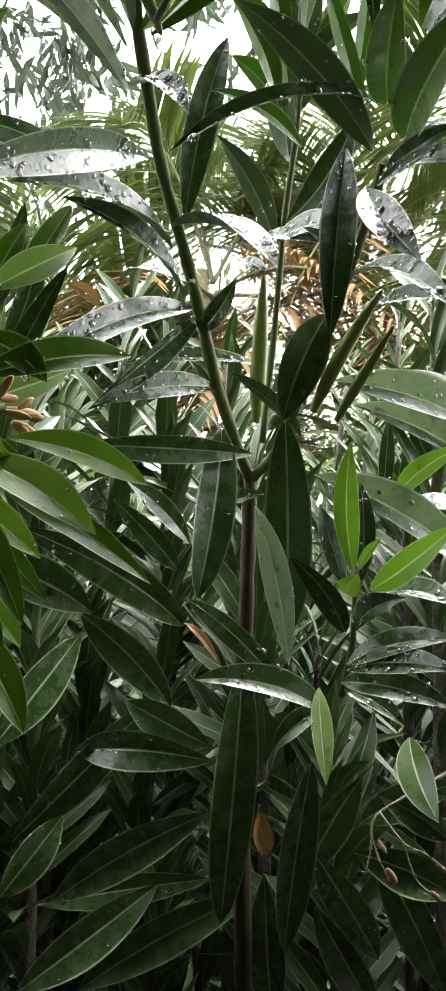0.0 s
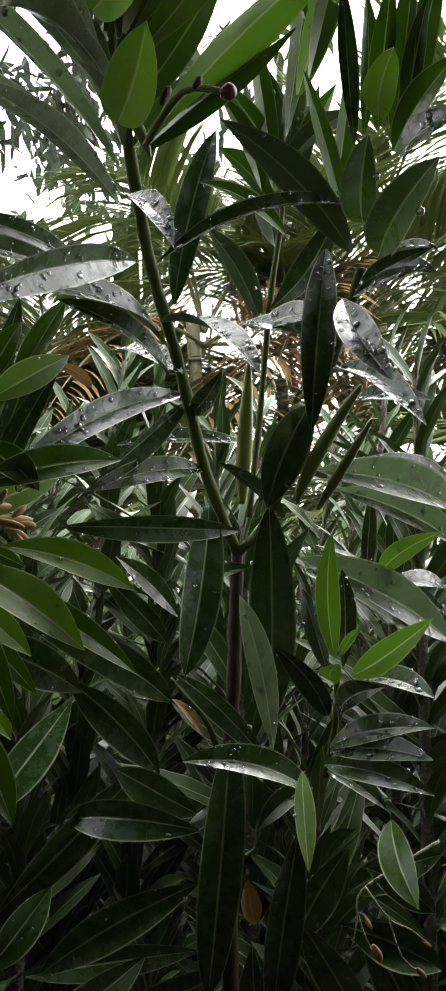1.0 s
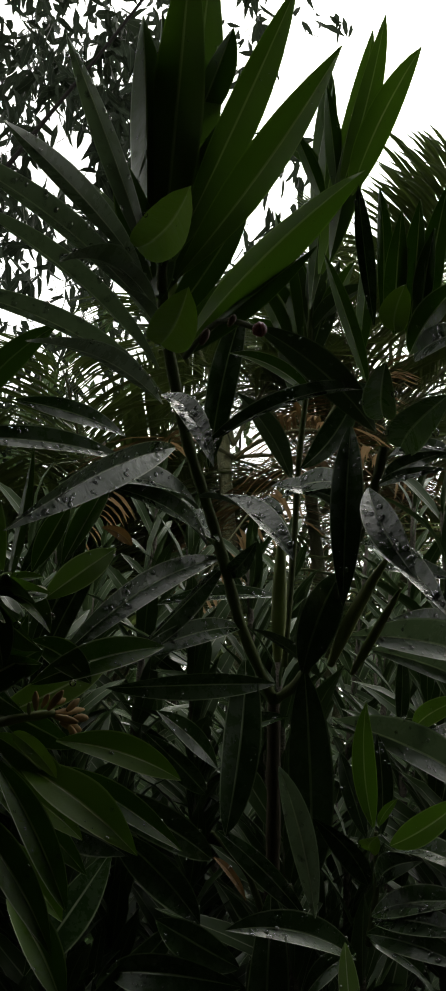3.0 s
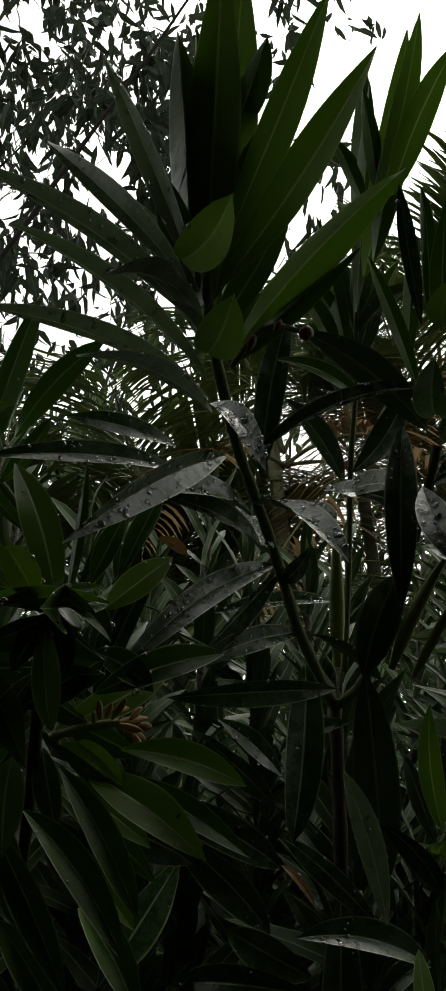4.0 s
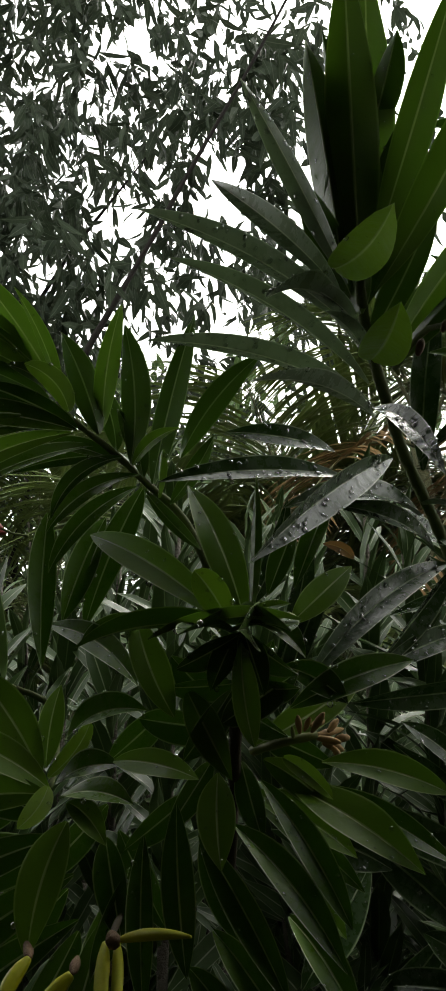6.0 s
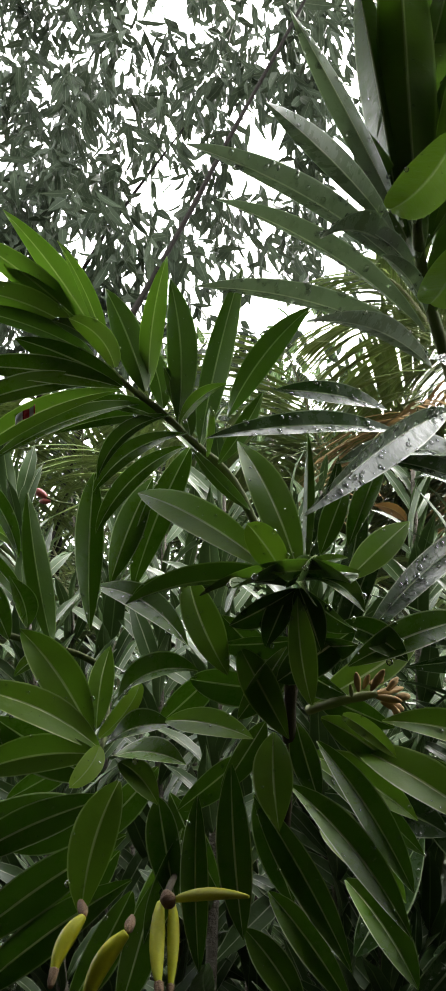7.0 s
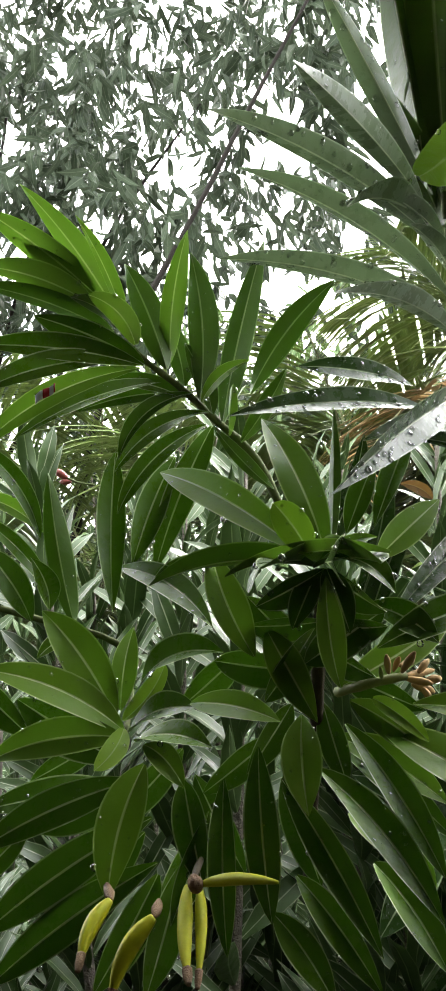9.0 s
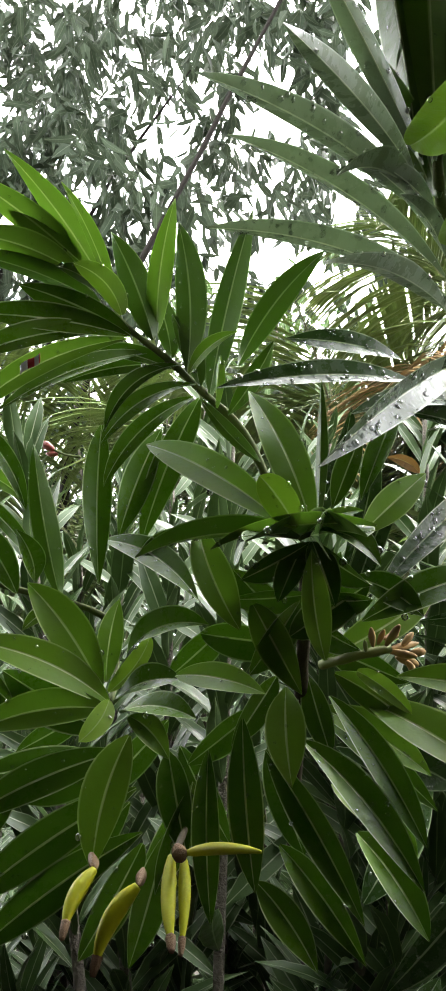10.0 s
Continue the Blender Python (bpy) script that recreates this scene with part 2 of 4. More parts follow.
            faces += [(c, b, a), (d, c, a)]
            slots += [1, 1]
    return verts, faces, slots, uvs, top_rows, low_rows, length


def leaf(parent, base, tip, width, turn, arch, sway, kind="mature"):
    """One oleander leaf of its own; width, arch and sway in millimetres, turn in degrees."""
    v, f, s, uv, rows, low, length = blade(base, tip, width / 1000, turn, arch / 1000, sway / 1000, rows=13, blunt=0.62 if kind in ("pale", "broad", "bract") else random.uniform(0.82, 1.0), fold=random.uniform(0.2, 0.45) if kind in ("pale", "young", "broad") else random.uniform(0.45, 0.75) if kind == "soft" else random.uniform(0.28, 0.62))
    ob = under(mesh_object("leaf", v, f, list(TOPS[kind]), None, uv, s), parent)
    if kind in ("young", "pale"):
        tagged(ob, "bright green young leaf" if kind == "young" else "pale yellow-green unfolding leaf")
    # the blade creases sharply along its midrib
    for e in ob.data.edges:
        i, k = e.vertices
        if abs(uv[i][0] - 0.5) < 0.01 and abs(uv[k][0] - 0.5) < 0.01:
            e.use_edge_sharp = True
    # rain drops on the face that is turned to the weather side, and at the lower rim
    i = len(rows) // 2
    shown = rows if (v[rows[i][4]] - v[rows[i][0]]).cross(v[rows[i + 1][2]] - v[rows[i][2]]).y < 0 else low
    for _ in range(int((1.1 if kind == "soft" else 0.4 if kind in ("young", "pale", "bract") else 0.8 if kind == "green" else 1.1) * random.uniform(30, 56) * length / 0.08)):
        sheet = random.choice((shown, shown, shown, shown, rows))
        i, j = random.randint(1, len(rows) - 3), random.randint(0, 3)
        a, b, c, d = v[sheet[i][j]], v[sheet[i][j + 1]], v[sheet[i + 1][j + 1]], v[sheet[i + 1][j]]
        r, q = random.random(), random.random()
        p = (a * (1 - r) + b * r) * (1 - q) + (d * (1 - r) + c * r) * q
        up = (b - a).cross(d - a)
        if up.length > 1e-9:
            up.normalize()
            DROPS.append((p, up if sheet is rows else -up, random.choice((0.0004, 0.0004, 0.0005, 0.0006, 0.0008, 0.0010, 0.0013, 0.0017) if kind in ("soft", "mature") else (0.0003, 0.0004, 0.0004, 0.0005, 0.0006, 0.0009)) * random.uniform(0.8, 1.2), 0.5))
    for _ in range(random.choice((0, 0, 1, 2))):
        i, j = random.randint(2, len(rows) - 2), random.choice((0, 4))
        DROPS.append((v[rows[i][j]] - Vector((0, 0, 0.0008)), Vector((0, 0, -1)), random.uniform(0.0009, 0.0016), 1.1))
    return ob


def spindle(points, radii, sides=8):
    """A closed round body along points with the given radii: pods, buds, flower stubs."""
    return tube([(*p, r) for p, r in zip(points, radii)], sides, 0.0)


def pod(parent, base, tip, radius, bow, mat, tip_mat=None):
    """One seed pod; radius and bow in millimetres."""
    a, b = Vector(base), Vector(tip)
    side = (b - a).normalized().cross(Vector((0, 1, 0.2))).normalized()
    shape = (0.45, 0.85, 1.0, 0.98, 0.85, 0.62, 0.25)
    pts = [a.lerp(b, k / 6) + side * (bow / 1000 * 4 * (k / 6) * (1 - k / 6)) for k in range(7)]
    v, f = spindle(pts, [radius / 1000 * s for s in shape])
    ob = under(mesh_object("seed_pod", v, f, [mat]), parent)
    if tip_mat:
        end = (pts[-1] - pts[-2]).normalized()
        v, f = spindle([pts[-1] - end * 0.002, pts[-1] + end * 0.002, pts[-1] + end * 0.005], [radius * 0.00062, radius * 0.00055, radius * 0.0003], 6)
        under(mesh_object("pod_tip", v, f, [tip_mat]), ob)
    return ob


def bud(parent, base, tip, radius, mat, name="flower_bud"):
    a, b = Vector(base), Vector(tip)
    v, f = spindle([a.lerp(b, s) for s in (0, 0.25, 0.55, 0.8, 1)], [radius / 1000 * s for s in (0.4, 0.8, 1.0, 0.8, 0.25)], 7)
    return under(mesh_object(name, v, f, [mat]), parent)


def rosette(stem_points, count, length, spread, seed, start=0.2):
    """Leaves set in whorls along a stem, as raw blades: for the shrubs further back."""
    rnd = random.Random(seed)
    pts = [Vector(p[:3]) for p in stem_points]
    out = []
    for k in range(count):
        u = (k + rnd.random()) / count
        u = start + (1 - start) * u ** 0.8
        f = u * (len(pts) - 1)
        i = min(int(f), len(pts) - 2)
        p = pts[i].lerp(pts[i + 1], f - i)
        t = (pts[i + 1] - pts[i]).normalized()
        a = k * 2.1 + rnd.uniform(-0.4, 0.4)
        s = t.cross(Vector((0.3, 1, 0.2))).normalized()
        out_way = s * math.cos(a) + t.cross(s) * math.sin(a)
        lean = radians(rnd.uniform(*spread)) * (1.25 - 0.75 * u)
        way = (t * math.cos(lean) + out_way * math.sin(lean)).normalized()
        ln = length * rnd.uniform(0.7, 1.15) * (1.0 if u < 0.9 else 0.75)
        out.append((p, p + way * ln - Vector((0, 0, ln * 0.12)), ln * rnd.uniform(0.15, 0.2), rnd.uniform(-40, 40), ln * rnd.uniform(0.02, 0.10), rnd.uniform(-0.02, 0.02) * ln))
    return out


def joined_blades(name, blades, mats, parent, rows=6, kind="stuff"):
    V, Fc, S, U = [], [], [], []
    for b in blades:
        v, f, s, uv, _, _, _ = blade(*b, rows=rows)
        n = len(V)
        V += v
        Fc += [tuple(i + n for i in q) for q in f]
        S += s
        U += uv
    return tagged(under(mesh_object(name, V, Fc, mats, None, U, S), parent), kind=kind)


def leaf_cloud(name, places, ways, lengths, widths, mat, parent, seed, kind="stuff"):
    """Many small folded leaves as one mesh: for crowns far off."""
    rng = np.random.default_rng(seed)
    P, W = np.asarray(places), np.asarray(ways)
    W = W / np.linalg.norm(W, axis=1, keepdims=True)
    R = rng.normal(size=P.shape)
    S = np.cross(W, R)
    S /= np.linalg.norm(S, axis=1, keepdims=True)
    N = np.cross(S, W)
    L, H = np.asarray(lengths)[:, None], np.asarray(widths)[:, None] / 2
    k = len(P)
    cols = [P, P + W * L * 0.3 + S * H + N * H * 0.35, P + W * L * 0.3 - S * H + N * H * 0.35, P + W * L * 0.35 + N * L * 0.03,
            P + W * L * 0.7 + S * H * 0.75 + N * H * 0.2 - N * L * 0.03, P + W * L * 0.7 - S * H * 0.75 + N * H * 0.2 - N * L * 0.03, P + W * L * 0.7 - N * L * 0.02, P + W * L - N * L * 0.12]
    verts = np.stack(cols, 1).reshape(-1, 3)
    base = (np.arange(k) * 8)[:, None]
    tris = np.array([[0, 3, 1, 1], [0, 2, 3, 3], [1, 3, 6, 4], [3, 2, 5, 6], [4, 6, 7, 7], [6, 5, 7, 7]])
    quads = (base[:, :, None] + tris[None]).reshape(-1, 4)
    faces = [tuple(dict.fromkeys(q)) for q in quads.tolist()]
    uv1 = np.array([[0.5, 0], [0.98, 0.03], [0.02, 0.03], [0.5, 0.03], [0.9, 0.07], [0.1, 0.07], [0.5, 0.07], [0.5, 0.1]])
    return tagged(under(mesh_object(name, verts.tolist(), faces, [mat], None, np.tile(uv1, (k, 1))), parent), kind=kind)


# ---------------------------------------------------------------- ground
def ground_sheet():
    verts, faces = [], []
    edges = [-400, -120, -40, -15, -8, -5, -3.5, -2.5, -1.8, -1.2, -0.7, -0.3, 0.1, 0.5, 0.9, 1.3, 1.8, 2.5, 3.5, 5, 8, 15, 40, 120, 400]
    for y in edges:
        for x in edges:
            verts.append((x, y, 0.05 * noise.noise(Vector((x * 0.7, y * 0.7, 0))) if abs(x) < 50 and abs(y) < 50 else 0))
    n = len(edges)
    for j in range(n - 1):
        for i in range(n - 1):
            faces.append((j * n + i, j * n + i + 1, (j + 1) * n + i + 1, (j + 1) * n + i))
    return tagged(mesh_object("ground", verts, faces, [SOIL]), "wet dark garden soil strewn with leaf litter", "ground", "", "structure")


ground_sheet()



def box(name, low, high, mat, label, category):
    (a, b, c), (d, e, f) = low, high
    v = [(a, b, c), (d, b, c), (d, e, c), (a, e, c), (a, b, f), (d, b, f), (d, e, f), (a, e, f)]
    q = [(3, 2, 1, 0), (4, 5, 6, 7), (0, 1, 5, 4), (1, 2, 6, 5), (2, 3, 7, 6), (3, 0, 4, 7)]
    return tagged(mesh_object(name, v, q, [mat], smooth=False), label, category, "", "structure")


# unseen dark walls and ceiling, added around the camera to keep light off the leaves
box("shade_wall_south", (-5, -1.55, -0.1), (5, -1.3, 2.4), BLOCKER, "added unseen dark wall that blocks light from behind the camera", "wall")
box("shade_wall_west", (-2.15, -1.3, -0.1), (-1.9, 0.5, 2.4), BLOCKER, "added unseen dark side wall that blocks low side light", "wall")
box("shade_wall_east", (1.9, -1.3, -0.1), (2.15, 0.5, 2.4), BLOCKER, "added unseen dark side wall that blocks low side light", "wall")
box("ceiling", (-5, -1.55, 2.4), (5, 0.5, 2.52), BLOCKER, "added unseen dark ceiling that keeps overhead light off the shrubs", "ceiling")

# ---------------------------------------------------------------- the shrubs in front
central = thing("oleander_shrub", (0.02, 0.72, 0), "tall dark green oleander shrub wet with rain, bearing green seed pods", "shrub", "oleander shrubs")
trunk = branch(central, [(0.05, 0.80, -0.05, 0.016), (0.04, 0.78, 0.4, 0.012), (0.03, 0.75, 0.8, 0.009), (0.02, 0.735, 1.1, 0.0068)], GREY_BARK)
# trunk
b = branch(central, [(0.005, 0.740, 1.126, 0.0065), (0.008, 0.720, 1.347, 0.0060), (0.012, 0.700, 1.405, 0.0056), (0.015, 0.685, 1.466, 0.0054), (0.017, 0.675, 1.508, 0.0046)], BROWN_STEM)
# limb left
b = branch(central, [(0.017, 0.675, 1.507, 0.0042), (-0.003, 0.585, 1.552, 0.0040), (-0.012, 0.550, 1.590, 0.0038), (-0.020, 0.520, 1.620, 0.0036), (-0.029, 0.490, 1.651, 0.0036), (-0.031, 0.455, 1.664, 0.0034), (-0.034, 0.410, 1.693, 0.0032), (-0.032, 0.385, 1.709, 0.0026)])
leaf(b, (-0.034, 0.455, 1.639), (-0.087, 0.320, 1.559), 18.9, -93, 2, 6)
leaf(b, (-0.027, 0.520, 1.621), (-0.092, 0.420, 1.610), 19.8, -54, 10, 5)
leaf(b, (-0.022, 0.530, 1.600), (-0.074, 0.450, 1.617), 17.1, -68, 7, 3)
leaf(b, (-0.016, 0.550, 1.594), (-0.093, 0.430, 1.518), 18, -57, 7, 8)
leaf(b, (-0.012, 0.560, 1.593), (-0.071, 0.500, 1.522), 18, -96, 2, 2)
leaf(b, (-0.003, 0.585, 1.553), (-0.067, 0.500, 1.525), 17.1, -62, 5, 4)
leaf(b, (0.018, 0.620, 1.517), (-0.090, 0.550, 1.513), 19.5, -94, 1.7, 1.2)
leaf(b, (-0.002, 0.620, 1.534), (-0.018, 0.580, 1.421), 27, -22, 4, -2, "broad")
leaf(b, (-0.023, 0.490, 1.620), (0.028, 0.410, 1.562), 19.8, 0, 8, -3)
leaf(b, (-0.038, 0.430, 1.661), (-0.005, 0.330, 1.585), 12.6, 19, 5, -4)
leaf(b, (-0.014, 0.520, 1.599), (-0.087, 0.730, 1.683), 17.1, -25, 10, 3)
leaf(b, (-0.024, 0.600, 1.675), (0.007, 0.620, 1.820), 24.3, 30, 4, -4)
leaf(b, (0.024, 0.620, 1.579), (-0.061, 0.580, 1.570), 17.1, -34, 4, 1)
leaf(b, (-0.066, 0.470, 1.639), (-0.155, 0.400, 1.630), 18, -50, 5, 2)
leaf(b, (-0.082, 0.570, 1.691), (-0.143, 0.500, 1.693), 17.1, -74, 4, 2)
leaf(b, (-0.011, 0.560, 1.585), (0.010, 0.500, 1.593), 13.5, 134, 2, 2)
# top whorl
b = branch(central, [(-0.034, 0.405, 1.698, 0.0030), (-0.032, 0.385, 1.709, 0.0026), (-0.028, 0.395, 1.748, 0.0018)])
leaf(b, (-0.038, 0.385, 1.713), (-0.070, 0.325, 1.804), 13.7, 64, 4, -2, "soft")
leaf(b, (-0.043, 0.390, 1.713), (-0.061, 0.220, 1.664), 11.9, 26, 3, -2, "soft")
leaf(b, (-0.040, 0.395, 1.693), (-0.103, 0.260, 1.693), 14.6, 25, 6, -4, "soft")
leaf(b, (-0.037, 0.410, 1.667), (-0.109, 0.310, 1.703), 14.6, 15, 7, -3, "soft")
leaf(b, (-0.045, 0.385, 1.702), (-0.067, 0.315, 1.674), 18.2, 13, 6, -2, "soft")
leaf(b, (-0.037, 0.420, 1.658), (-0.122, 0.312, 1.665), 15.5, 24, 8, -4, "soft")
leaf(b, (-0.038, 0.430, 1.656), (-0.068, 0.275, 1.617), 13.7, 20, 7, -3, "soft")
leaf(b, (-0.039, 0.380, 1.714), (-0.044, 0.400, 1.890), 27.6, 157, 3, 0, "green")
leaf(b, (-0.033, 0.380, 1.710), (-0.035, 0.420, 1.914), 19, 151, 3.6, 0, "green")
leaf(b, (-0.031, 0.380, 1.713), (-0.014, 0.400, 1.947), 31, -168, 4.2, 0, "young")
leaf(b, (-0.027, 0.385, 1.715), (-0.002, 0.420, 1.962), 31, -174, 4.2, 0, "young")
leaf(b, (-0.026, 0.385, 1.718), (0.048, 0.400, 1.906), 23, -135, 3.6, 0, "young")
leaf(b, (-0.025, 0.385, 1.705), (0.065, 0.361, 1.821), 23.9, -67, 1.8, -4, "young")
leaf(b, (-0.025, 0.420, 1.682), (0.075, 0.384, 1.762), 26.7, -111, 1.2, 7, "young")
leaf(b, (-0.026, 0.410, 1.672), (0.049, 0.400, 1.729), 15.6, -126, 0.6, 2, "green")
leaf(b, (-0.041, 0.360, 1.708), (-0.006, 0.252, 1.660), 20.7, 139, 1.3, 3.7, "pale")
leaf(b, (-0.030, 0.360, 1.656), (-0.010, 0.284, 1.640), 20.5, 156, 1.8, 1.6, "pale")
leaf(b, (-0.052, 0.410, 1.741), (-0.076, 0.400, 1.779), 8.2, 88, 2, -2, "soft")
leaf(b, (-0.016, 0.410, 1.817), (0.009, 0.400, 1.877), 20.2, -117, 1.2, 0, "green")
leaf(b, (-0.026, 0.410, 1.711), (0.001, 0.440, 1.835), 22.7, -172, 2.4, 0, "green")
pod(b, (-0.0300, 0.3850, 1.6800), (-0.0200, 0.3950, 1.6610), 2.8, 0.9, GREEN_POD)
leaf(b, (-0.036, 0.395, 1.703), (-0.054, 0.370, 1.775), 20.3, 87, 1.2, 0, "green")
leaf(b, (-0.032, 0.395, 1.703), (-0.003, 0.400, 1.809), 21.5, -151, 1.8, 0, "green")
leaf(b, (-0.032, 0.405, 1.690), (0.015, 0.400, 1.763), 18.4, -92, 1.2, -2, "green")
leaf(b, (-0.037, 0.400, 1.696), (-0.056, 0.350, 1.698), 10.9, 18, 2, -2, "soft")
leaf(b, (-0.031, 0.420, 1.682), (0.004, 0.420, 1.727), 12.9, -89, 1.2, 0, "green")
leaf(b, (-0.034, 0.390, 1.697), (-0.041, 0.390, 1.788), 22.7, 157, 1.8, 0, "green")
leaf(b, (-0.036, 0.420, 1.683), (-0.049, 0.370, 1.692), 10.9, 3, 3, -2, "soft")
# dried flower stalk
b = branch(central, [(-0.021, 0.385, 1.661, 0.0016), (-0.002, 0.345, 1.658, 0.0014), (0.016, 0.322, 1.641, 0.0012)])
bud(b, (0.013, 0.321, 1.640), (0.019, 0.321, 1.641), 3.4, RED_BUD)
bud(b, (-0.008, 0.315, 1.632), (-0.005, 0.315, 1.639), 1.9, BROWN_TIP)
bud(b, (0.003, 0.325, 1.645), (0.006, 0.325, 1.650), 1.7, BROWN_TIP)
# pod limb
b = branch(central, [(0.017, 0.675, 1.508, 0.0040), (0.031, 0.630, 1.515, 0.0036), (0.040, 0.530, 1.524, 0.0030), (0.055, 0.500, 1.555, 0.0030), (0.069, 0.480, 1.590, 0.0030), (0.081, 0.475, 1.622, 0.0030), (0.086, 0.470, 1.639, 0.0032)])
leaf(b, (0.035, 0.510, 1.515), (0.034, 0.550, 1.398), 27, -2, 4, -1, "broad")
leaf(b, (0.033, 0.500, 1.387), (0.017, 0.465, 1.465), 16.1, 59, 2.2, -2.6, "soft")
leaf(b, (0.088, 0.475, 1.677), (-0.019, 0.420, 1.622), 14, -39, 11, 5)
leaf(b, (0.083, 0.480, 1.653), (0.012, 0.420, 1.696), 22, 45, 4, -5)
leaf(b, (0.070, 0.490, 1.660), (0.055, 0.460, 1.546), 20, -9, 3, 1)
leaf(b, (0.069, 0.480, 1.585), (0.090, 0.360, 1.524), 15, 25, 8, -3)
leaf(b, (0.083, 0.500, 1.573), (0.107, 0.420, 1.551), 12, 51, 4, -1)
leaf(b, (0.058, 0.500, 1.571), (0.033, 0.500, 1.514), 25, -61, 2, 3)
leaf(b, (0.086, 0.460, 1.629), (0.114, 0.420, 1.613), 12.5, 53, 4, -2)
leaf(b, (0.072, 0.490, 1.588), (0.047, 0.500, 1.621), 10.1, 75, 2, -2)
leaf(b, (0.095, 0.580, 1.728), (0.068, 0.560, 1.825), 13.3, 74, 3, 0, "green")
leaf(b, (0.091, 0.600, 1.749), (0.107, 0.580, 1.863), 14.8, 157, 4, 0, "green")
leaf(b, (0.085, 0.560, 1.880), (0.123, 0.520, 2.002), 19.5, -90, 4, -2, "young")
leaf(b, (0.090, 0.550, 1.867), (0.144, 0.510, 1.960), 23.4, -70, 4, 4, "young")
leaf(b, (0.083, 0.570, 1.882), (0.079, 0.560, 1.978), 14.8, 137, 3, 0, "green")
leaf(b, (0.074, 0.580, 1.878), (0.052, 0.560, 1.935), 13.3, 53, 2, 0, "green")
leaf(b, (0.029, 0.600, 1.649), (0.072, 0.520, 1.633), 22, 53, 6, -2)
leaf(b, (0.022, 0.600, 1.658), (0.072, 0.520, 1.617), 20, 31, 5, -1)
leaf(b, (0.015, 0.620, 1.654), (0.029, 0.600, 1.636), 10, 38, 1, 0)
leaf(b, (0.084, 0.550, 1.712), (0.043, 0.600, 1.670), 21, -107, 0, -6)
leaf(b, (0.046, 0.550, 1.515), (0.005, 0.500, 1.541), 12, 25, 3, -2)
pod(b, (0.0200, 0.5700, 1.5280), (0.0260, 0.5400, 1.6100), 5.0, 0.0, GREEN_POD)
pod(b, (0.0490, 0.5000, 1.5180), (0.0850, 0.4800, 1.5770), 4.1, 2.0, GREEN_POD)
pod(b, (0.0610, 0.5000, 1.5130), (0.0900, 0.4800, 1.5580), 3.0, 0.0, GREEN_POD)
leaf(b, (0.058, 0.600, 1.801), (0.088, 0.580, 2.000), 18.7, -163, 6, 0, "green")
leaf(b, (0.066, 0.580, 1.820), (0.116, 0.540, 2.008), 27.2, -119, 6, -3, "young")
leaf(b, (0.073, 0.570, 1.824), (0.105, 0.550, 1.954), 20.4, -136, 4, 0, "green")
leaf(b, (0.050, 0.620, 1.769), (0.035, 0.600, 1.891), 17, 107, 4, 0, "green")
leaf(b, (0.041, 0.620, 1.770), (0.009, 0.600, 1.837), 17.8, 54, 4, -4, "green")
leaf(b, (0.085, 0.400, 1.675), (0.085, 0.350, 1.714), 12.2, 159, 2.0, -0.0, "green")
leaf(b, (0.092, 0.400, 1.672), (0.094, 0.350, 1.719), 13.3, 151, 1.5, 1.2, "green")
leaf(b, (0.099, 0.400, 1.667), (0.108, 0.350, 1.727), 14.5, 144, 2.3, -1.3, "green")
leaf(b, (0.092, 0.400, 1.664), (0.110, 0.350, 1.676), 15.7, 112, 2.7, -1.5, "green")
leaf(b, (0.094, 0.400, 1.661), (0.110, 0.350, 1.650), 14.7, 85, 3.0, -1.7)
leaf(b, (0.094, 0.520, 1.743), (0.090, 0.510, 1.846), 12.9, -18, 1.6, -1.3)
leaf(b, (0.100, 0.520, 1.750), (0.106, 0.520, 1.850), 12.4, 14, 2.5, 1.3, "green")
leaf(b, (0.098, 0.400, 1.676), (0.099, 0.350, 1.703), 11.4, 144, 2.0, -0.0, "green")
leaf(b, (0.080, 0.370, 1.662), (0.078, 0.325, 1.660), 14.0, 160, 2.2, -1.4, "pale")
leaf(b, (0.076, 0.400, 1.630), (0.067, 0.325, 1.625), 16.8, 168, 2.2, -1.1, "bract")
leaf(b, (0.083, 0.400, 1.614), (0.084, 0.295, 1.597), 18.8, 138, 2.4, -2.1, "bract")
leaf(b, (0.084, 0.410, 1.616), (0.099, 0.360, 1.596), 8.5, 30, 2.8, -0.5)
leaf(b, (0.074, 0.410, 1.601), (0.097, 0.360, 1.597), 9.1, 93, 2.3, -1.2)
leaf(b, (0.072, 0.410, 1.598), (0.095, 0.360, 1.589), 5.9, 85, 2.3, -1.2)
leaf(b, (0.067, 0.410, 1.597), (0.076, 0.350, 1.539), 16.4, 23, 1.6, 2.9)
leaf(b, (0.068, 0.410, 1.576), (0.071, 0.360, 1.554), 5.9, -2, 2.9, -0.8)
# back shoot
b = branch(central, [(0.026, 0.660, 1.532, 0.0024), (0.037, 0.660, 1.617, 0.0024), (0.046, 0.650, 1.699, 0.0024), (0.056, 0.640, 1.762, 0.0022), (0.061, 0.630, 1.824, 0.0020)])
leaf(b, (0.039, 0.660, 1.681), (-0.002, 0.600, 1.734), 20.4, 29, 4, -4)
leaf(b, (0.051, 0.650, 1.741), (0.043, 0.650, 1.839), 25.5, 150, 3, 2)
leaf(b, (0.056, 0.640, 1.772), (0.086, 0.620, 1.856), 20.4, -109, 3, 0)
leaf(b, (0.060, 0.640, 1.787), (0.044, 0.620, 1.877), 20.4, 91, 3, 0)
leaf(b, (0.061, 0.640, 1.801), (0.107, 0.600, 1.820), 18.7, -28, 4, 4)
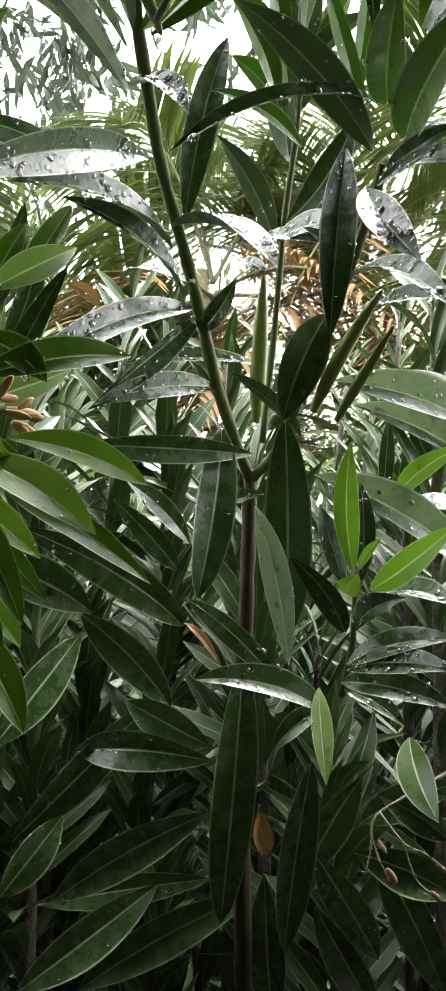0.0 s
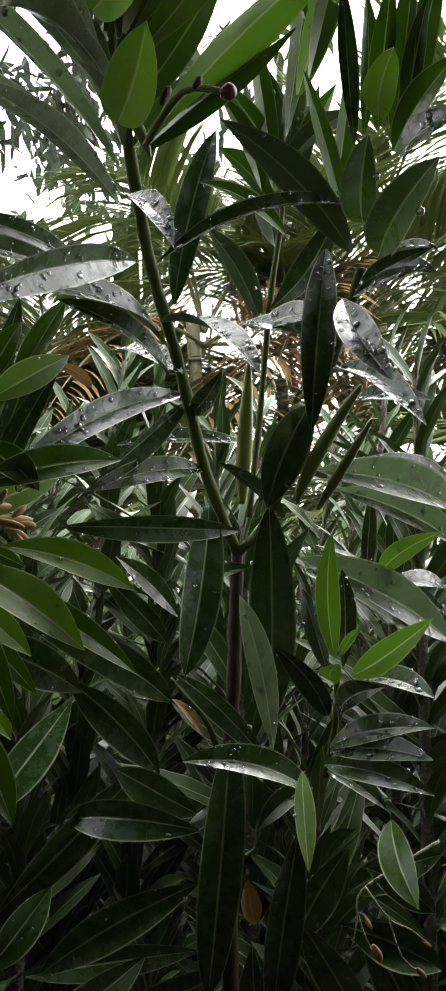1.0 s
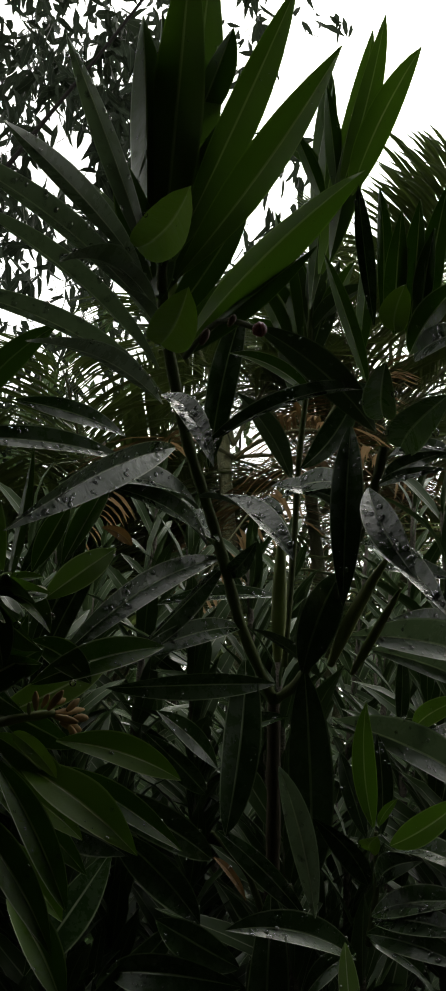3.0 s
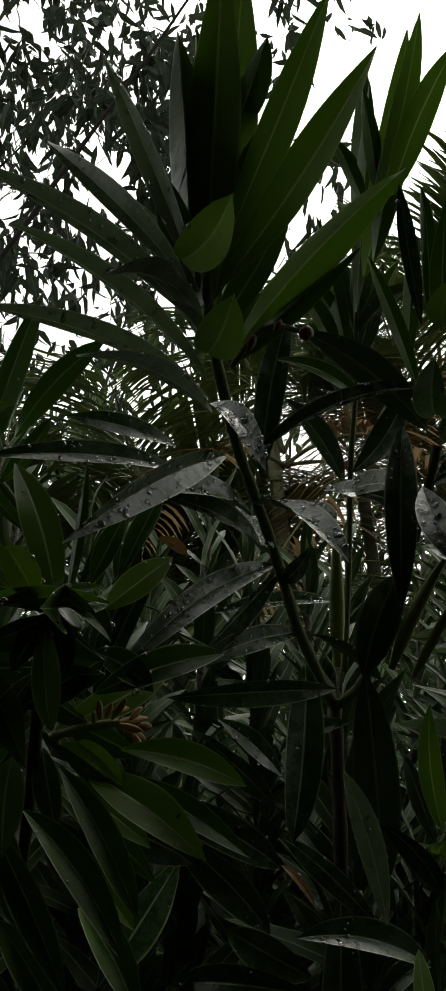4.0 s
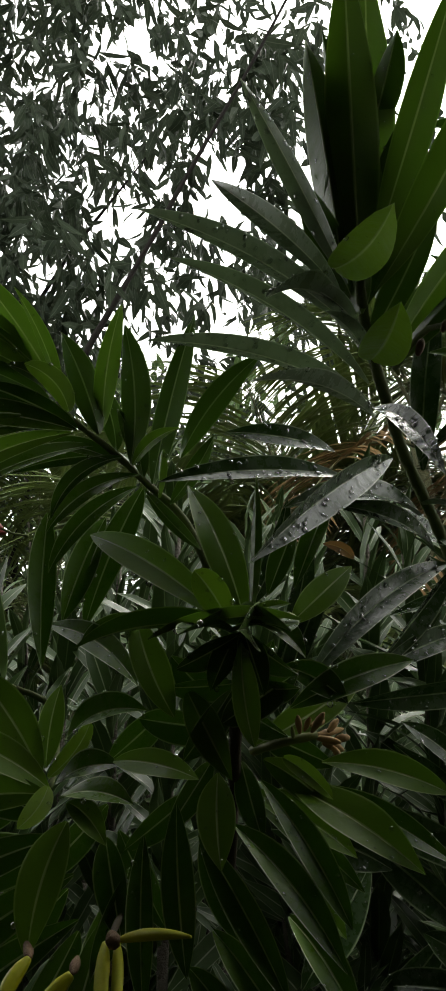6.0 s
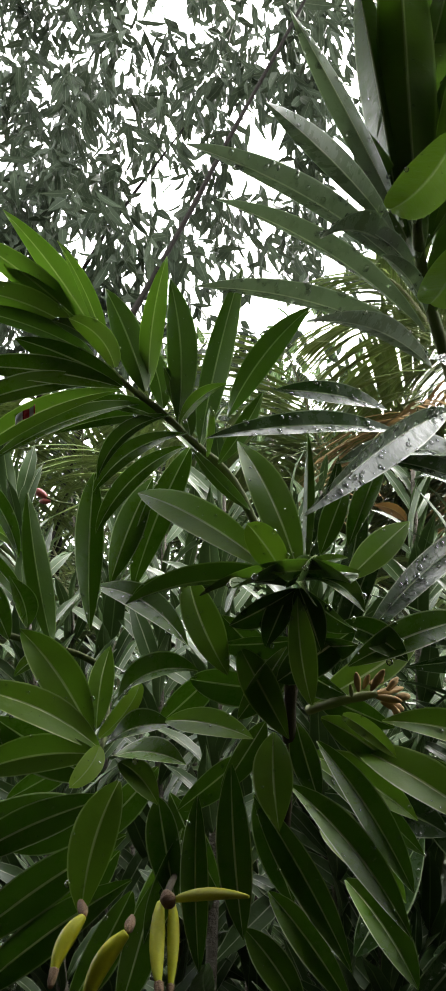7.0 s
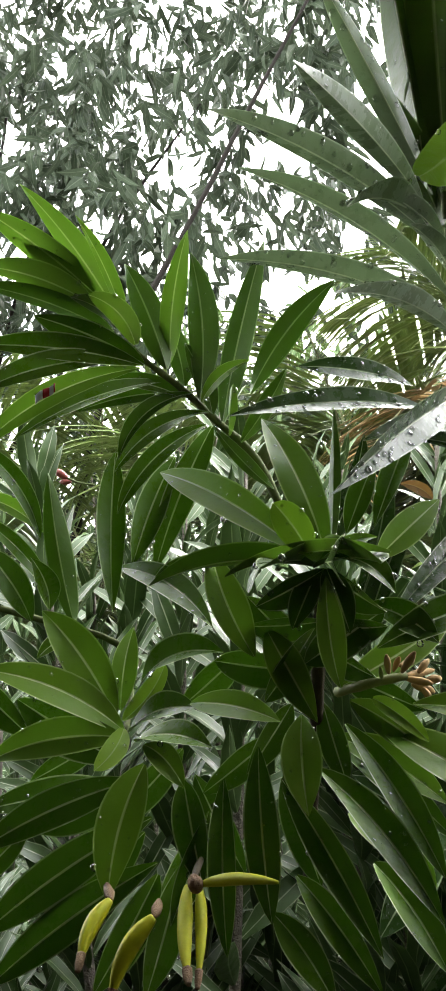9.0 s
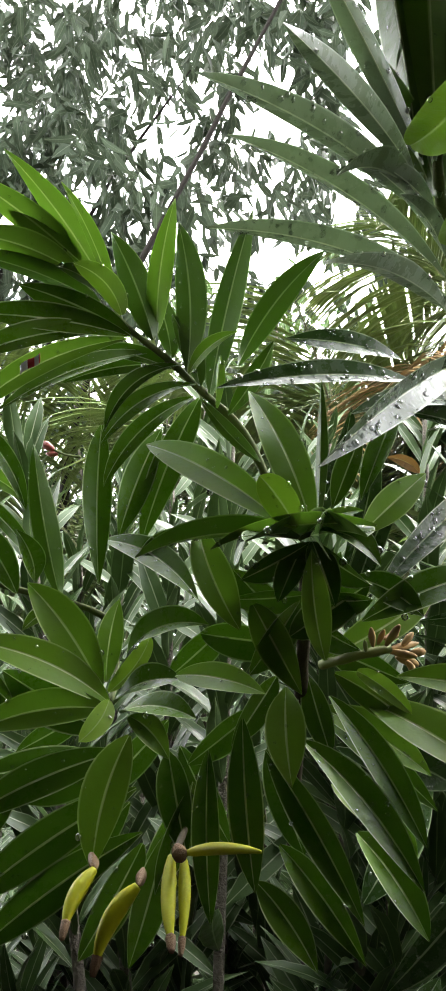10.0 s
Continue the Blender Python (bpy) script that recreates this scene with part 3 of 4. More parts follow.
leaf(b, (0.061, 0.640, 1.801), (0.069, 0.600, 1.874), 18.7, -26, 3, 0)
leaf(b, (0.064, 0.640, 1.812), (0.043, 0.620, 1.875), 17, 65, 2, 0, "green")
leaf(b, (0.067, 0.640, 1.800), (0.096, 0.600, 1.842), 17.8, -24, 2, 0, "green")
leaf(b, (0.068, 0.640, 1.888), (0.091, 0.620, 2.054), 22.9, -164, 5, 0, "green")
leaf(b, (0.057, 0.640, 1.784), (0.008, 0.600, 1.849), 17.8, 25, 6, -4, "green")
leaf(b, (0.079, 0.640, 1.949), (0.021, 0.620, 1.985), 20.4, 25, 6, -5, "green")
leaf(b, (0.050, 0.660, 1.780), (0.009, 0.620, 1.806), 21.2, 29, 3, -3, "green")
leaf(b, (0.057, 0.620, 1.735), (-0.007, 0.600, 1.767), 17.8, -56, 6, 4, "green")
# right far leaves
b = branch(central, [(0.181, 0.680, 1.412, 0.0035), (0.175, 0.660, 1.484, 0.0032), (0.175, 0.640, 1.552, 0.0030)])
leaf(b, (0.167, 0.600, 1.522), (0.061, 0.500, 1.535), 29, -67, 7, 4, "soft")
leaf(b, (0.167, 0.610, 1.501), (0.076, 0.540, 1.531), 25, -69, 6, 3, "soft")
leaf(b, (0.173, 0.640, 1.548), (0.093, 0.550, 1.550), 17, -54, 6, 2)
leaf(b, (0.155, 0.600, 1.439), (0.052, 0.530, 1.489), 30, -63, 6, 3, "soft")
leaf(b, (0.170, 0.660, 1.475), (0.111, 0.580, 1.476), 15, -47, 5, 2)
leaf(b, (0.169, 0.660, 1.457), (0.083, 0.600, 1.491), 15, -52, 5, 2)
# bright shoot
b = branch(central, [(0.063, 0.530, 1.368, 0.0022), (0.067, 0.510, 1.396, 0.0018), (0.067, 0.495, 1.416, 0.0015), (0.067, 0.488, 1.430, 0.0011)])
leaf(b, (0.065, 0.480, 1.433), (0.065, 0.470, 1.496), 13, -7, 2, -3, "young")
leaf(b, (0.067, 0.475, 1.434), (0.076, 0.460, 1.448), 5, 109, 1, -1, "young")
leaf(b, (0.062, 0.475, 1.422), (0.064, 0.455, 1.431), 11, 153, 1, -2, "pale")
leaf(b, (0.073, 0.480, 1.424), (0.102, 0.420, 1.451), 14, 98, 2, 2, "young")
leaf(b, (0.076, 0.490, 1.420), (0.103, 0.430, 1.416), 16, 25, 5, -2)
leaf(b, (0.062, 0.500, 1.403), (0.033, 0.460, 1.440), 14, -132, 1, 4)
leaf(b, (0.067, 0.500, 1.403), (0.084, 0.450, 1.420), 15, 85, 3, -3)
leaf(b, (0.070, 0.490, 1.428), (0.073, 0.500, 1.480), 12, 13, 2, 1)
leaf(b, (0.063, 0.500, 1.426), (0.053, 0.520, 1.471), 12, -29, 2, 0)
leaf(b, (0.109, 0.600, 1.482), (0.128, 0.500, 1.499), 14, 106, 4, -3, "young")
leaf(b, (0.104, 0.620, 1.485), (0.107, 0.600, 1.536), 11, 1, 2, 0)
leaf(b, (0.058, 0.560, 1.354), (-0.016, 0.520, 1.378), 21, -40, 6, 5)
leaf(b, (0.048, 0.500, 1.375), (0.046, 0.450, 1.338), 11, -8, 2, 1, "young")
leaf(b, (0.093, 0.500, 1.350), (0.097, 0.460, 1.319), 18, 35, 2, 2, "green")
leaf(b, (0.064, 0.510, 1.383), (0.103, 0.440, 1.388), 16, 51, 4, -2)
leaf(b, (0.064, 0.510, 1.386), (0.107, 0.450, 1.401), 17, 48, 4, -2)
leaf(b, (0.061, 0.510, 1.377), (0.107, 0.460, 1.369), 16, 48, 3, -2)
leaf(b, (0.063, 0.520, 1.372), (0.091, 0.500, 1.355), 12, 28, 2, -2)
leaf(b, (0.058, 0.560, 1.357), (0.025, 0.550, 1.335), 14, -32, 2, 3)
# low left
b = branch(central, [(0.008, 0.735, 1.322, 0.0034), (-0.007, 0.710, 1.377, 0.0024), (-0.025, 0.680, 1.404, 0.0016), (-0.032, 0.660, 1.416, 0.0012)])
leaf(b, (-0.029, 0.600, 1.405), (-0.109, 0.500, 1.461), 24, -105, 6, 7)
leaf(b, (-0.025, 0.620, 1.420), (0.032, 0.600, 1.367), 17, 67, 4, -4)
leaf(b, (-0.121, 0.750, 1.410), (-0.054, 0.800, 1.329), 34, 95, 2, -5)
leaf(b, (-0.136, 0.500, 1.445), (-0.077, 0.550, 1.414), 27, 85, 2, -5)
leaf(b, (0.009, 0.690, 1.369), (-0.012, 0.740, 1.174), 34, -12, 5, 0, "broad")
leaf(b, (-0.018, 0.720, 1.261), (-0.149, 0.770, 1.180), 34, -82, 2, 5)
leaf(b, (-0.018, 0.750, 1.293), (-0.134, 0.800, 1.293), 34, -74, 13, 7)
leaf(b, (0.013, 0.750, 1.192), (-0.132, 0.800, 1.101), 34, -75, 3, 5)
leaf(b, (-0.021, 0.740, 1.207), (-0.165, 0.790, 1.172), 25, -71, 5, 2)
leaf(b, (0.058, 0.700, 1.300), (0.037, 0.750, 1.149), 30, -6, 5, 3)
leaf(b, (0.097, 0.720, 1.285), (0.058, 0.770, 1.203), 32, -113, 1, 3)
leaf(b, (0.063, 0.750, 1.221), (0.116, 0.800, 1.123), 32, 104, 4, -2)
leaf(b, (0.104, 0.720, 1.237), (0.164, 0.770, 1.107), 34, 103, 3, -3)
leaf(b, (0.023, 0.750, 1.206), (0.027, 0.800, 1.081), 34, 12, 4, 0)
leaf(b, (0.062, 0.750, 1.182), (0.113, 0.800, 1.081), 31, 103, 4, 0)
leaf(b, (-0.027, 0.660, 1.460), (-0.067, 0.620, 1.501), 18, -71, 3, 2)
leaf(b, (-0.036, 0.660, 1.442), (-0.072, 0.600, 1.486), 18, -123, 4, 2)
leaf(b, (-0.028, 0.680, 1.476), (0.027, 0.660, 1.495), 18, 46, 4, -2)
leaf(b, (-0.177, 0.700, 1.315), (-0.121, 0.750, 1.396), 34, 58, 3, 0)
leaf(b, (-0.189, 0.800, 1.220), (-0.070, 0.800, 1.334), 34, 77, 5, 0)
leaf(b, (-0.171, 0.700, 1.208), (-0.129, 0.720, 1.260), 29, 60, 2, 0)
leaf(b, (-0.156, 0.700, 1.144), (-0.061, 0.750, 1.200), 34, 58, 4, 0)
leaf(b, (-0.021, 0.780, 1.300), (-0.089, 0.780, 1.337), 33, -73, 2, 0)
leaf(b, (0.162, 0.700, 1.284), (0.099, 0.750, 1.245), 28, -86, 4, 4)
leaf(b, (0.155, 0.700, 1.245), (0.107, 0.700, 1.276), 24, -75, 3, 4)
leaf(b, (0.158, 0.700, 1.206), (0.087, 0.700, 1.237), 33, -70, 4, 4)
leaf(b, (-0.124, 0.500, 1.509), (-0.073, 0.460, 1.586), 15, 109, 3, -3)
leaf(b, (-0.128, 0.500, 1.526), (-0.090, 0.480, 1.612), 16, 106, 3, 3)
leaf(b, (-0.149, 0.550, 1.585), (-0.106, 0.500, 1.640), 16, 151, 3, 3)
leaf(b, (0.027, 0.800, 1.207), (0.021, 0.790, 1.245), 18.3, -66, 1.6, -2.2, "dry")
leaf(b, (-0.027, 0.600, 1.406), (-0.006, 0.580, 1.383), 5.8, 23, 2.5, -1.5, "dry")
# dried stalk
b = branch(central, [(0.153, 0.660, 1.303, 0.0012), (0.114, 0.640, 1.289, 0.0010), (0.091, 0.630, 1.276, 0.0008), (0.094, 0.625, 1.254, 0.0006), (0.101, 0.620, 1.242, 0.0006)], PALM_STEM)
bud(b, (0.0980, 0.6200, 1.2500), (0.1030, 0.6200, 1.2400), 3.0, BROWN_TIP)
bud(b, (0.0940, 0.6250, 1.2660), (0.0980, 0.6200, 1.2590), 1.7, BROWN_TIP)
# dried stalk
b = branch(central, [(0.096, 0.632, 1.282, 0.0008), (0.110, 0.625, 1.264, 0.0006), (0.122, 0.620, 1.259, 0.0006), (0.135, 0.620, 1.249, 0.0005)], PALM_STEM)
bud(b, (0.1290, 0.6200, 1.2520), (0.1350, 0.6200, 1.2480), 1.7, BROWN_TIP)
# dried stalk
b = branch(central, [(0.110, 0.625, 1.264, 0.0006), (0.116, 0.620, 1.243, 0.0006), (0.128, 0.620, 1.233, 0.0005)], PALM_STEM)
bud(b, (0.1250, 0.6200, 1.2360), (0.1310, 0.6200, 1.2300), 2.0, BROWN_TIP)
# dried stalk
b = branch(central, [(0.091, 0.630, 1.276, 0.0006), (0.089, 0.630, 1.257, 0.0006), (0.085, 0.630, 1.243, 0.0005)], PALM_STEM)

left = thing("oleander_shrub", (-0.2, 0.62, 0), "leafy oleander shrub with bright young shoots and yellow-green pods", "shrub", "oleander shrubs")
trunk = branch(left, [(-0.2, 0.66, -0.05, 0.015), (-0.2, 0.62, 0.4, 0.012), (-0.18, 0.58, 0.8, 0.010), (-0.16, 0.53, 1.2, 0.007)], BROWN_STEM)
# near shoot
b = branch(left, [(-0.154, 0.460, 1.400, 0.0030), (-0.130, 0.410, 1.464, 0.0030), (-0.115, 0.375, 1.496, 0.0030), (-0.108, 0.360, 1.519, 0.0024), (-0.105, 0.355, 1.537, 0.0016)], BROWN_STEM)
leaf(b, (-0.102, 0.360, 1.542), (-0.138, 0.400, 1.625), 18.5, -13, 3, 3, "young")
leaf(b, (-0.110, 0.350, 1.544), (-0.196, 0.400, 1.607), 18.5, -42, 4, 3, "young")
leaf(b, (-0.101, 0.330, 1.539), (-0.114, 0.330, 1.562), 14, -52, 1, 1, "pale")
leaf(b, (-0.103, 0.345, 1.537), (-0.171, 0.330, 1.536), 18, 38, 6, -2, "green")
leaf(b, (-0.068, 0.320, 1.534), (-0.141, 0.340, 1.537), 12, 31, 5, -1, "young")
leaf(b, (-0.100, 0.340, 1.538), (-0.076, 0.340, 1.544), 8, 36, 2, -1, "young")
leaf(b, (-0.103, 0.340, 1.536), (-0.070, 0.330, 1.520), 15, 9, 7, -3, "green")
leaf(b, (-0.084, 0.370, 1.540), (-0.057, 0.400, 1.569), 15, 50, 1, 0, "young")
leaf(b, (-0.097, 0.340, 1.488), (-0.093, 0.320, 1.528), 12, -160, 1, -2, "young")
leaf(b, (-0.131, 0.340, 1.503), (-0.150, 0.350, 1.551), 17, -3, 1, -3, "young")
# next three leaves are added as a roof that shades the hollow below
leaf(b, (-0.106, 0.370, 1.543), (-0.112, 0.300, 1.531), 21, 13, 2, 0, "green")
leaf(b, (-0.106, 0.370, 1.543), (-0.085, 0.290, 1.528), 21, -96, 3, 0, "green")
leaf(b, (-0.105, 0.370, 1.543), (-0.068, 0.300, 1.527), 21, -22, 2, 0, "green")
leaf(b, (-0.101, 0.350, 1.536), (-0.127, 0.335, 1.522), 14, -110, 1, 0, "green")
leaf(b, (-0.104, 0.352, 1.537), (-0.114, 0.340, 1.512), 12, -35, 1, 0, "green")
leaf(b, (-0.100, 0.350, 1.536), (-0.091, 0.340, 1.508), 13, 8, 1, 0, "green")
leaf(b, (-0.102, 0.355, 1.536), (-0.077, 0.345, 1.515), 14, 92, 1, 0, "green")
leaf(b, (-0.128, 0.350, 1.514), (-0.107, 0.338, 1.476), 15, 35, 1, 0, "young")
leaf(b, (-0.109, 0.355, 1.513), (-0.130, 0.345, 1.485), 15, -88, 1, 0, "green")
leaf(b, (-0.106, 0.360, 1.516), (-0.136, 0.345, 1.516), 14, -119, 1, 0, "green")
leaf(b, (-0.105, 0.365, 1.514), (-0.078, 0.350, 1.510), 13, 112, 1, 0, "green")
leaf(b, (-0.110, 0.370, 1.506), (-0.086, 0.355, 1.491), 13, 84, 1, 0, "green")
leaf(b, (-0.089, 0.370, 1.522), (-0.062, 0.370, 1.503), 14, 49, 2, -2, "green")
leaf(b, (-0.102, 0.360, 1.489), (-0.059, 0.400, 1.516), 16, 49, 2, 2, "young")
leaf(b, (-0.085, 0.360, 1.503), (-0.034, 0.400, 1.521), 16, 58, 3, -2, "green")
leaf(b, (-0.083, 0.330, 1.483), (-0.063, 0.318, 1.467), 7, 38, 1, -1, "pale")
leaf(b, (-0.095, 0.345, 1.483), (-0.060, 0.340, 1.454), 13, 52, 2, -2, "young")
leaf(b, (-0.085, 0.345, 1.472), (-0.034, 0.317, 1.441), 18.3, 22, 2.7, -1.4, "young")
leaf(b, (-0.074, 0.360, 1.480), (-0.024, 0.370, 1.463), 15.9, 39, 3.2, -1.9, "young")
leaf(b, (-0.115, 0.360, 1.458), (-0.071, 0.350, 1.403), 15.5, 23, 3, -3, "green")
leaf(b, (-0.116, 0.348, 1.479), (-0.110, 0.325, 1.444), 16, -1, 1, 1, "young")
leaf(b, (-0.136, 0.350, 1.468), (-0.137, 0.352, 1.402), 14.6, -8, 2, 1, "green")
leaf(b, (-0.134, 0.370, 1.454), (-0.097, 0.360, 1.389), 14.6, 42, 2, -2, "green")
leaf(b, (-0.160, 0.370, 1.455), (-0.160, 0.360, 1.388), 12.9, -8, 2, 1, "green")
leaf(b, (-0.178, 0.380, 1.488), (-0.129, 0.360, 1.477), 14, 40, 2, -2, "young")
leaf(b, (-0.150, 0.390, 1.398), (-0.123, 0.380, 1.366), 14.6, 37, 1, -2, "green")
leaf(b, (-0.141, 0.400, 1.411), (-0.105, 0.390, 1.366), 14.6, 42, 2, -2, "green")
leaf(b, (-0.108, 0.385, 1.474), (-0.074, 0.385, 1.412), 14.6, 32, 3, -2, "green")
leaf(b, (-0.122, 0.430, 1.433), (-0.084, 0.420, 1.402), 19, 23, 2, -2, "young")
leaf(b, (-0.115, 0.440, 1.409), (-0.085, 0.430, 1.365), 18.9, 17, 2, -2, "green")
leaf(b, (-0.117, 0.400, 1.469), (-0.071, 0.400, 1.438), 17, 36, 2, -2, "young")
leaf(b, (-0.181, 0.400, 1.439), (-0.199, 0.390, 1.392), 15.5, -71, 2, 0, "green")
leaf(b, (-0.193, 0.400, 1.453), (-0.182, 0.390, 1.408), 17.2, 22, 1, 0, "green")
leaf(b, (-0.120, 0.400, 1.468), (-0.073, 0.420, 1.421), 13.8, 59, 2, -2, "green")
leaf(b, (-0.092, 0.420, 1.469), (-0.031, 0.440, 1.428), 14.6, 51, 3, -2, "green")
leaf(b, (-0.136, 0.400, 1.484), (-0.157, 0.390, 1.455), 13.8, -79, 1, 0, "green")
leaf(b, (-0.121, 0.400, 1.483), (-0.111, 0.390, 1.448), 13.8, 33, 1, 0, "green")
leaf(b, (-0.128, 0.410, 1.504), (-0.157, 0.410, 1.538), 19, -74, 1, 0, "green")
leaf(b, (-0.121, 0.410, 1.509), (-0.102, 0.410, 1.540), 15, 91, 1, 0, "green")
leaf(b, (-0.131, 0.420, 1.499), (-0.181, 0.420, 1.509), 20, -91, 2, 0, "green")
leaf(b, (-0.153, 0.420, 1.470), (-0.188, 0.410, 1.446), 15.5, -89, 1, 0, "green")
leaf(b, (-0.118, 0.420, 1.498), (-0.079, 0.420, 1.477), 16, 85, 1, 0, "green")
leaf(b, (-0.113, 0.350, 1.499), (-0.080, 0.360, 1.518), 17, 76, 1, 0, "green")
leaf(b, (-0.152, 0.430, 1.452), (-0.136, 0.420, 1.402), 17.2, 36, 2, 0, "green")
bud(b, (-0.0800, 0.3500, 1.4920), (-0.0790, 0.3450, 1.4990), 1.5, PINK_BUD)
bud(b, (-0.0750, 0.3500, 1.4920), (-0.0680, 0.3450, 1.4990), 1.7, PINK_BUD)
bud(b, (-0.0750, 0.3600, 1.4910), (-0.0670, 0.3800, 1.4930), 1.8, PINK_BUD)
bud(b, (-0.0760, 0.3600, 1.4900), (-0.0650, 0.3600, 1.4870), 1.7, PINK_BUD)
bud(b, (-0.0750, 0.3700, 1.4880), (-0.0670, 0.3750, 1.4840), 2.2, PINK_BUD)
bud(b, (-0.0770, 0.3600, 1.4950), (-0.0730, 0.3700, 1.4970), 1.7, PINK_BUD)
bud(b, (-0.0710, 0.3650, 1.4920), (-0.0670, 0.3700, 1.4970), 1.6, PINK_BUD)
bud(b, (-0.0680, 0.3650, 1.4890), (-0.0630, 0.3700, 1.4890), 1.9, PINK_BUD)
bud(b, (-0.0790, 0.3550, 1.4930), (-0.0750, 0.3500, 1.4980), 1.3, PINK_BUD)
bud(b, (-0.0710, 0.3700, 1.4860), (-0.0680, 0.3700, 1.4810), 1.6, PINK_BUD)
bud(b, (-0.0840, 0.3550, 1.4900), (-0.0830, 0.3500, 1.4950), 1.0, GREEN_POD)
# flower stalk
b = branch(left, [(-0.105, 0.365, 1.487, 0.0022), (-0.089, 0.355, 1.489, 0.0020), (-0.075, 0.360, 1.491, 0.0018)], GREEN_POD)
# pod stalk
b = branch(left, [(-0.188, 0.410, 1.421, 0.0014), (-0.176, 0.370, 1.418, 0.0016), (-0.166, 0.345, 1.417, 0.0018)], BROWN_STEM)
pod(b, (-0.1980, 0.3350, 1.4140), (-0.2000, 0.3150, 1.3980), 3.3, -2.2, YELLOW_POD, BROWN_TIP)
pod(b, (-0.1790, 0.3350, 1.4080), (-0.1900, 0.3200, 1.3850), 3.8, -2.8, YELLOW_POD, BROWN_TIP)
pod(b, (-0.1710, 0.3500, 1.4160), (-0.1590, 0.3200, 1.3930), 3.2, -1.6, YELLOW_POD, BROWN_TIP)
pod(b, (-0.1680, 0.3550, 1.4150), (-0.1570, 0.3250, 1.3910), 2.6, 1.1, YELLOW_POD, BROWN_TIP)
pod(b, (-0.1620, 0.3450, 1.4180), (-0.1220, 0.3200, 1.4230), 2.4, 1.6, YELLOW_POD)
bud(b, (-0.1660, 0.3450, 1.4210), (-0.1620, 0.3400, 1.4160), 3.3, BROWN_TIP)
bud(b, (-0.2080, 0.3500, 1.4170), (-0.1980, 0.3360, 1.4140), 2.3, BROWN_TIP)
bud(b, (-0.1840, 0.3500, 1.4110), (-0.1790, 0.3360, 1.4080), 2.3, BROWN_TIP)
# left whorl
b = branch(left, [(-0.312, 0.380, 1.554, 0.0018), (-0.278, 0.410, 1.540, 0.0019), (-0.245, 0.435, 1.525, 0.0020), (-0.235, 0.430, 1.501, 0.0020), (-0.226, 0.405, 1.476, 0.0016)])
leaf(b, (-0.228, 0.400, 1.484), (-0.270, 0.400, 1.543), 23, -35, 2, 3, "young")
leaf(b, (-0.228, 0.405, 1.488), (-0.226, 0.420, 1.531), 14, 40, 1, -2, "young")
leaf(b, (-0.224, 0.400, 1.483), (-0.209, 0.420, 1.510), 11, 37, 0, 3, "pale")
leaf(b, (-0.224, 0.400, 1.478), (-0.280, 0.360, 1.512), 21, -45, 5, 4, "young")
leaf(b, (-0.222, 0.395, 1.475), (-0.284, 0.370, 1.468), 20, -53, 4, 4, "young")
leaf(b, (-0.213, 0.380, 1.479), (-0.217, 0.358, 1.462), 11, -47, 1, -2, "pale")
leaf(b, (-0.221, 0.400, 1.478), (-0.175, 0.380, 1.486), 18, 36, 4, -2, "green")
leaf(b, (-0.218, 0.400, 1.473), (-0.169, 0.380, 1.468), 18, 18, 4, -2, "green")
leaf(b, (-0.208, 0.390, 1.471), (-0.179, 0.370, 1.452), 13, 24, 2, -2, "young")
leaf(b, (-0.223, 0.420, 1.502), (-0.168, 0.400, 1.511), 20, 43, 6, -4, "green")
leaf(b, (-0.198, 0.370, 1.463), (-0.209, 0.352, 1.410), 21, -29, 2, 3, "young")
leaf(b, (-0.214, 0.390, 1.455), (-0.284, 0.360, 1.428), 18.5, -61, 3, 3, "green")
leaf(b, (-0.211, 0.400, 1.437), (-0.296, 0.380, 1.388), 21.4, -73, 3, 3, "green")
leaf(b, (-0.209, 0.400, 1.417), (-0.292, 0.380, 1.366), 20, -70, 3, 3, "green")
leaf(b, (-0.241, 0.430, 1.446), (-0.295, 0.380, 1.445), 19.8, -51, 3, 2, "green")
leaf(b, (-0.209, 0.400, 1.412), (-0.240, 0.390, 1.363), 18.5, -84, 2, 0, "green")
leaf(b, (-0.196, 0.400, 1.417), (-0.214, 0.390, 1.361), 17.7, -69, 2, 0, "green")
leaf(b, (-0.258, 0.420, 1.531), (-0.274, 0.400, 1.518), 10.3, -43, 2, 2, "green")
leaf(b, (-0.277, 0.400, 1.538), (-0.280, 0.360, 1.574), 17.2, -107, 2, 2, "green")
leaf(b, (-0.272, 0.410, 1.545), (-0.263, 0.380, 1.568), 13.8, -141, 2, 2, "green")
leaf(b, (-0.271, 0.480, 1.460), (-0.336, 0.470, 1.502), 28.4, -75, 2, 0, "green")
leaf(b, (-0.265, 0.490, 1.445), (-0.335, 0.480, 1.423), 23, -93, 2, 0, "green")
leaf(b, (-0.285, 0.490, 1.475), (-0.334, 0.480, 1.452), 17, -97, 2, 0, "green")
leaf(b, (-0.234, 0.490, 1.465), (-0.282, 0.480, 1.422), 20, -94, 2, 0, "green")
leaf(b, (-0.227, 0.490, 1.450), (-0.196, 0.480, 1.397), 19.3, 46, 2, 0, "green")
leaf(b, (-0.267, 0.500, 1.418), (-0.329, 0.490, 1.368), 25.1, -93, 2, 0, "green")
leaf(b, (-0.229, 0.500, 1.421), (-0.261, 0.490, 1.362), 21.4, -81, 2, 0, "green")
leaf(b, (-0.237, 0.500, 1.490), (-0.189, 0.490, 1.520), 20.6, 111, 2, 0, "green")
leaf(b, (-0.327, 0.470, 1.479), (-0.367, 0.460, 1.520), 20.6, -70, 2, 0, "green")
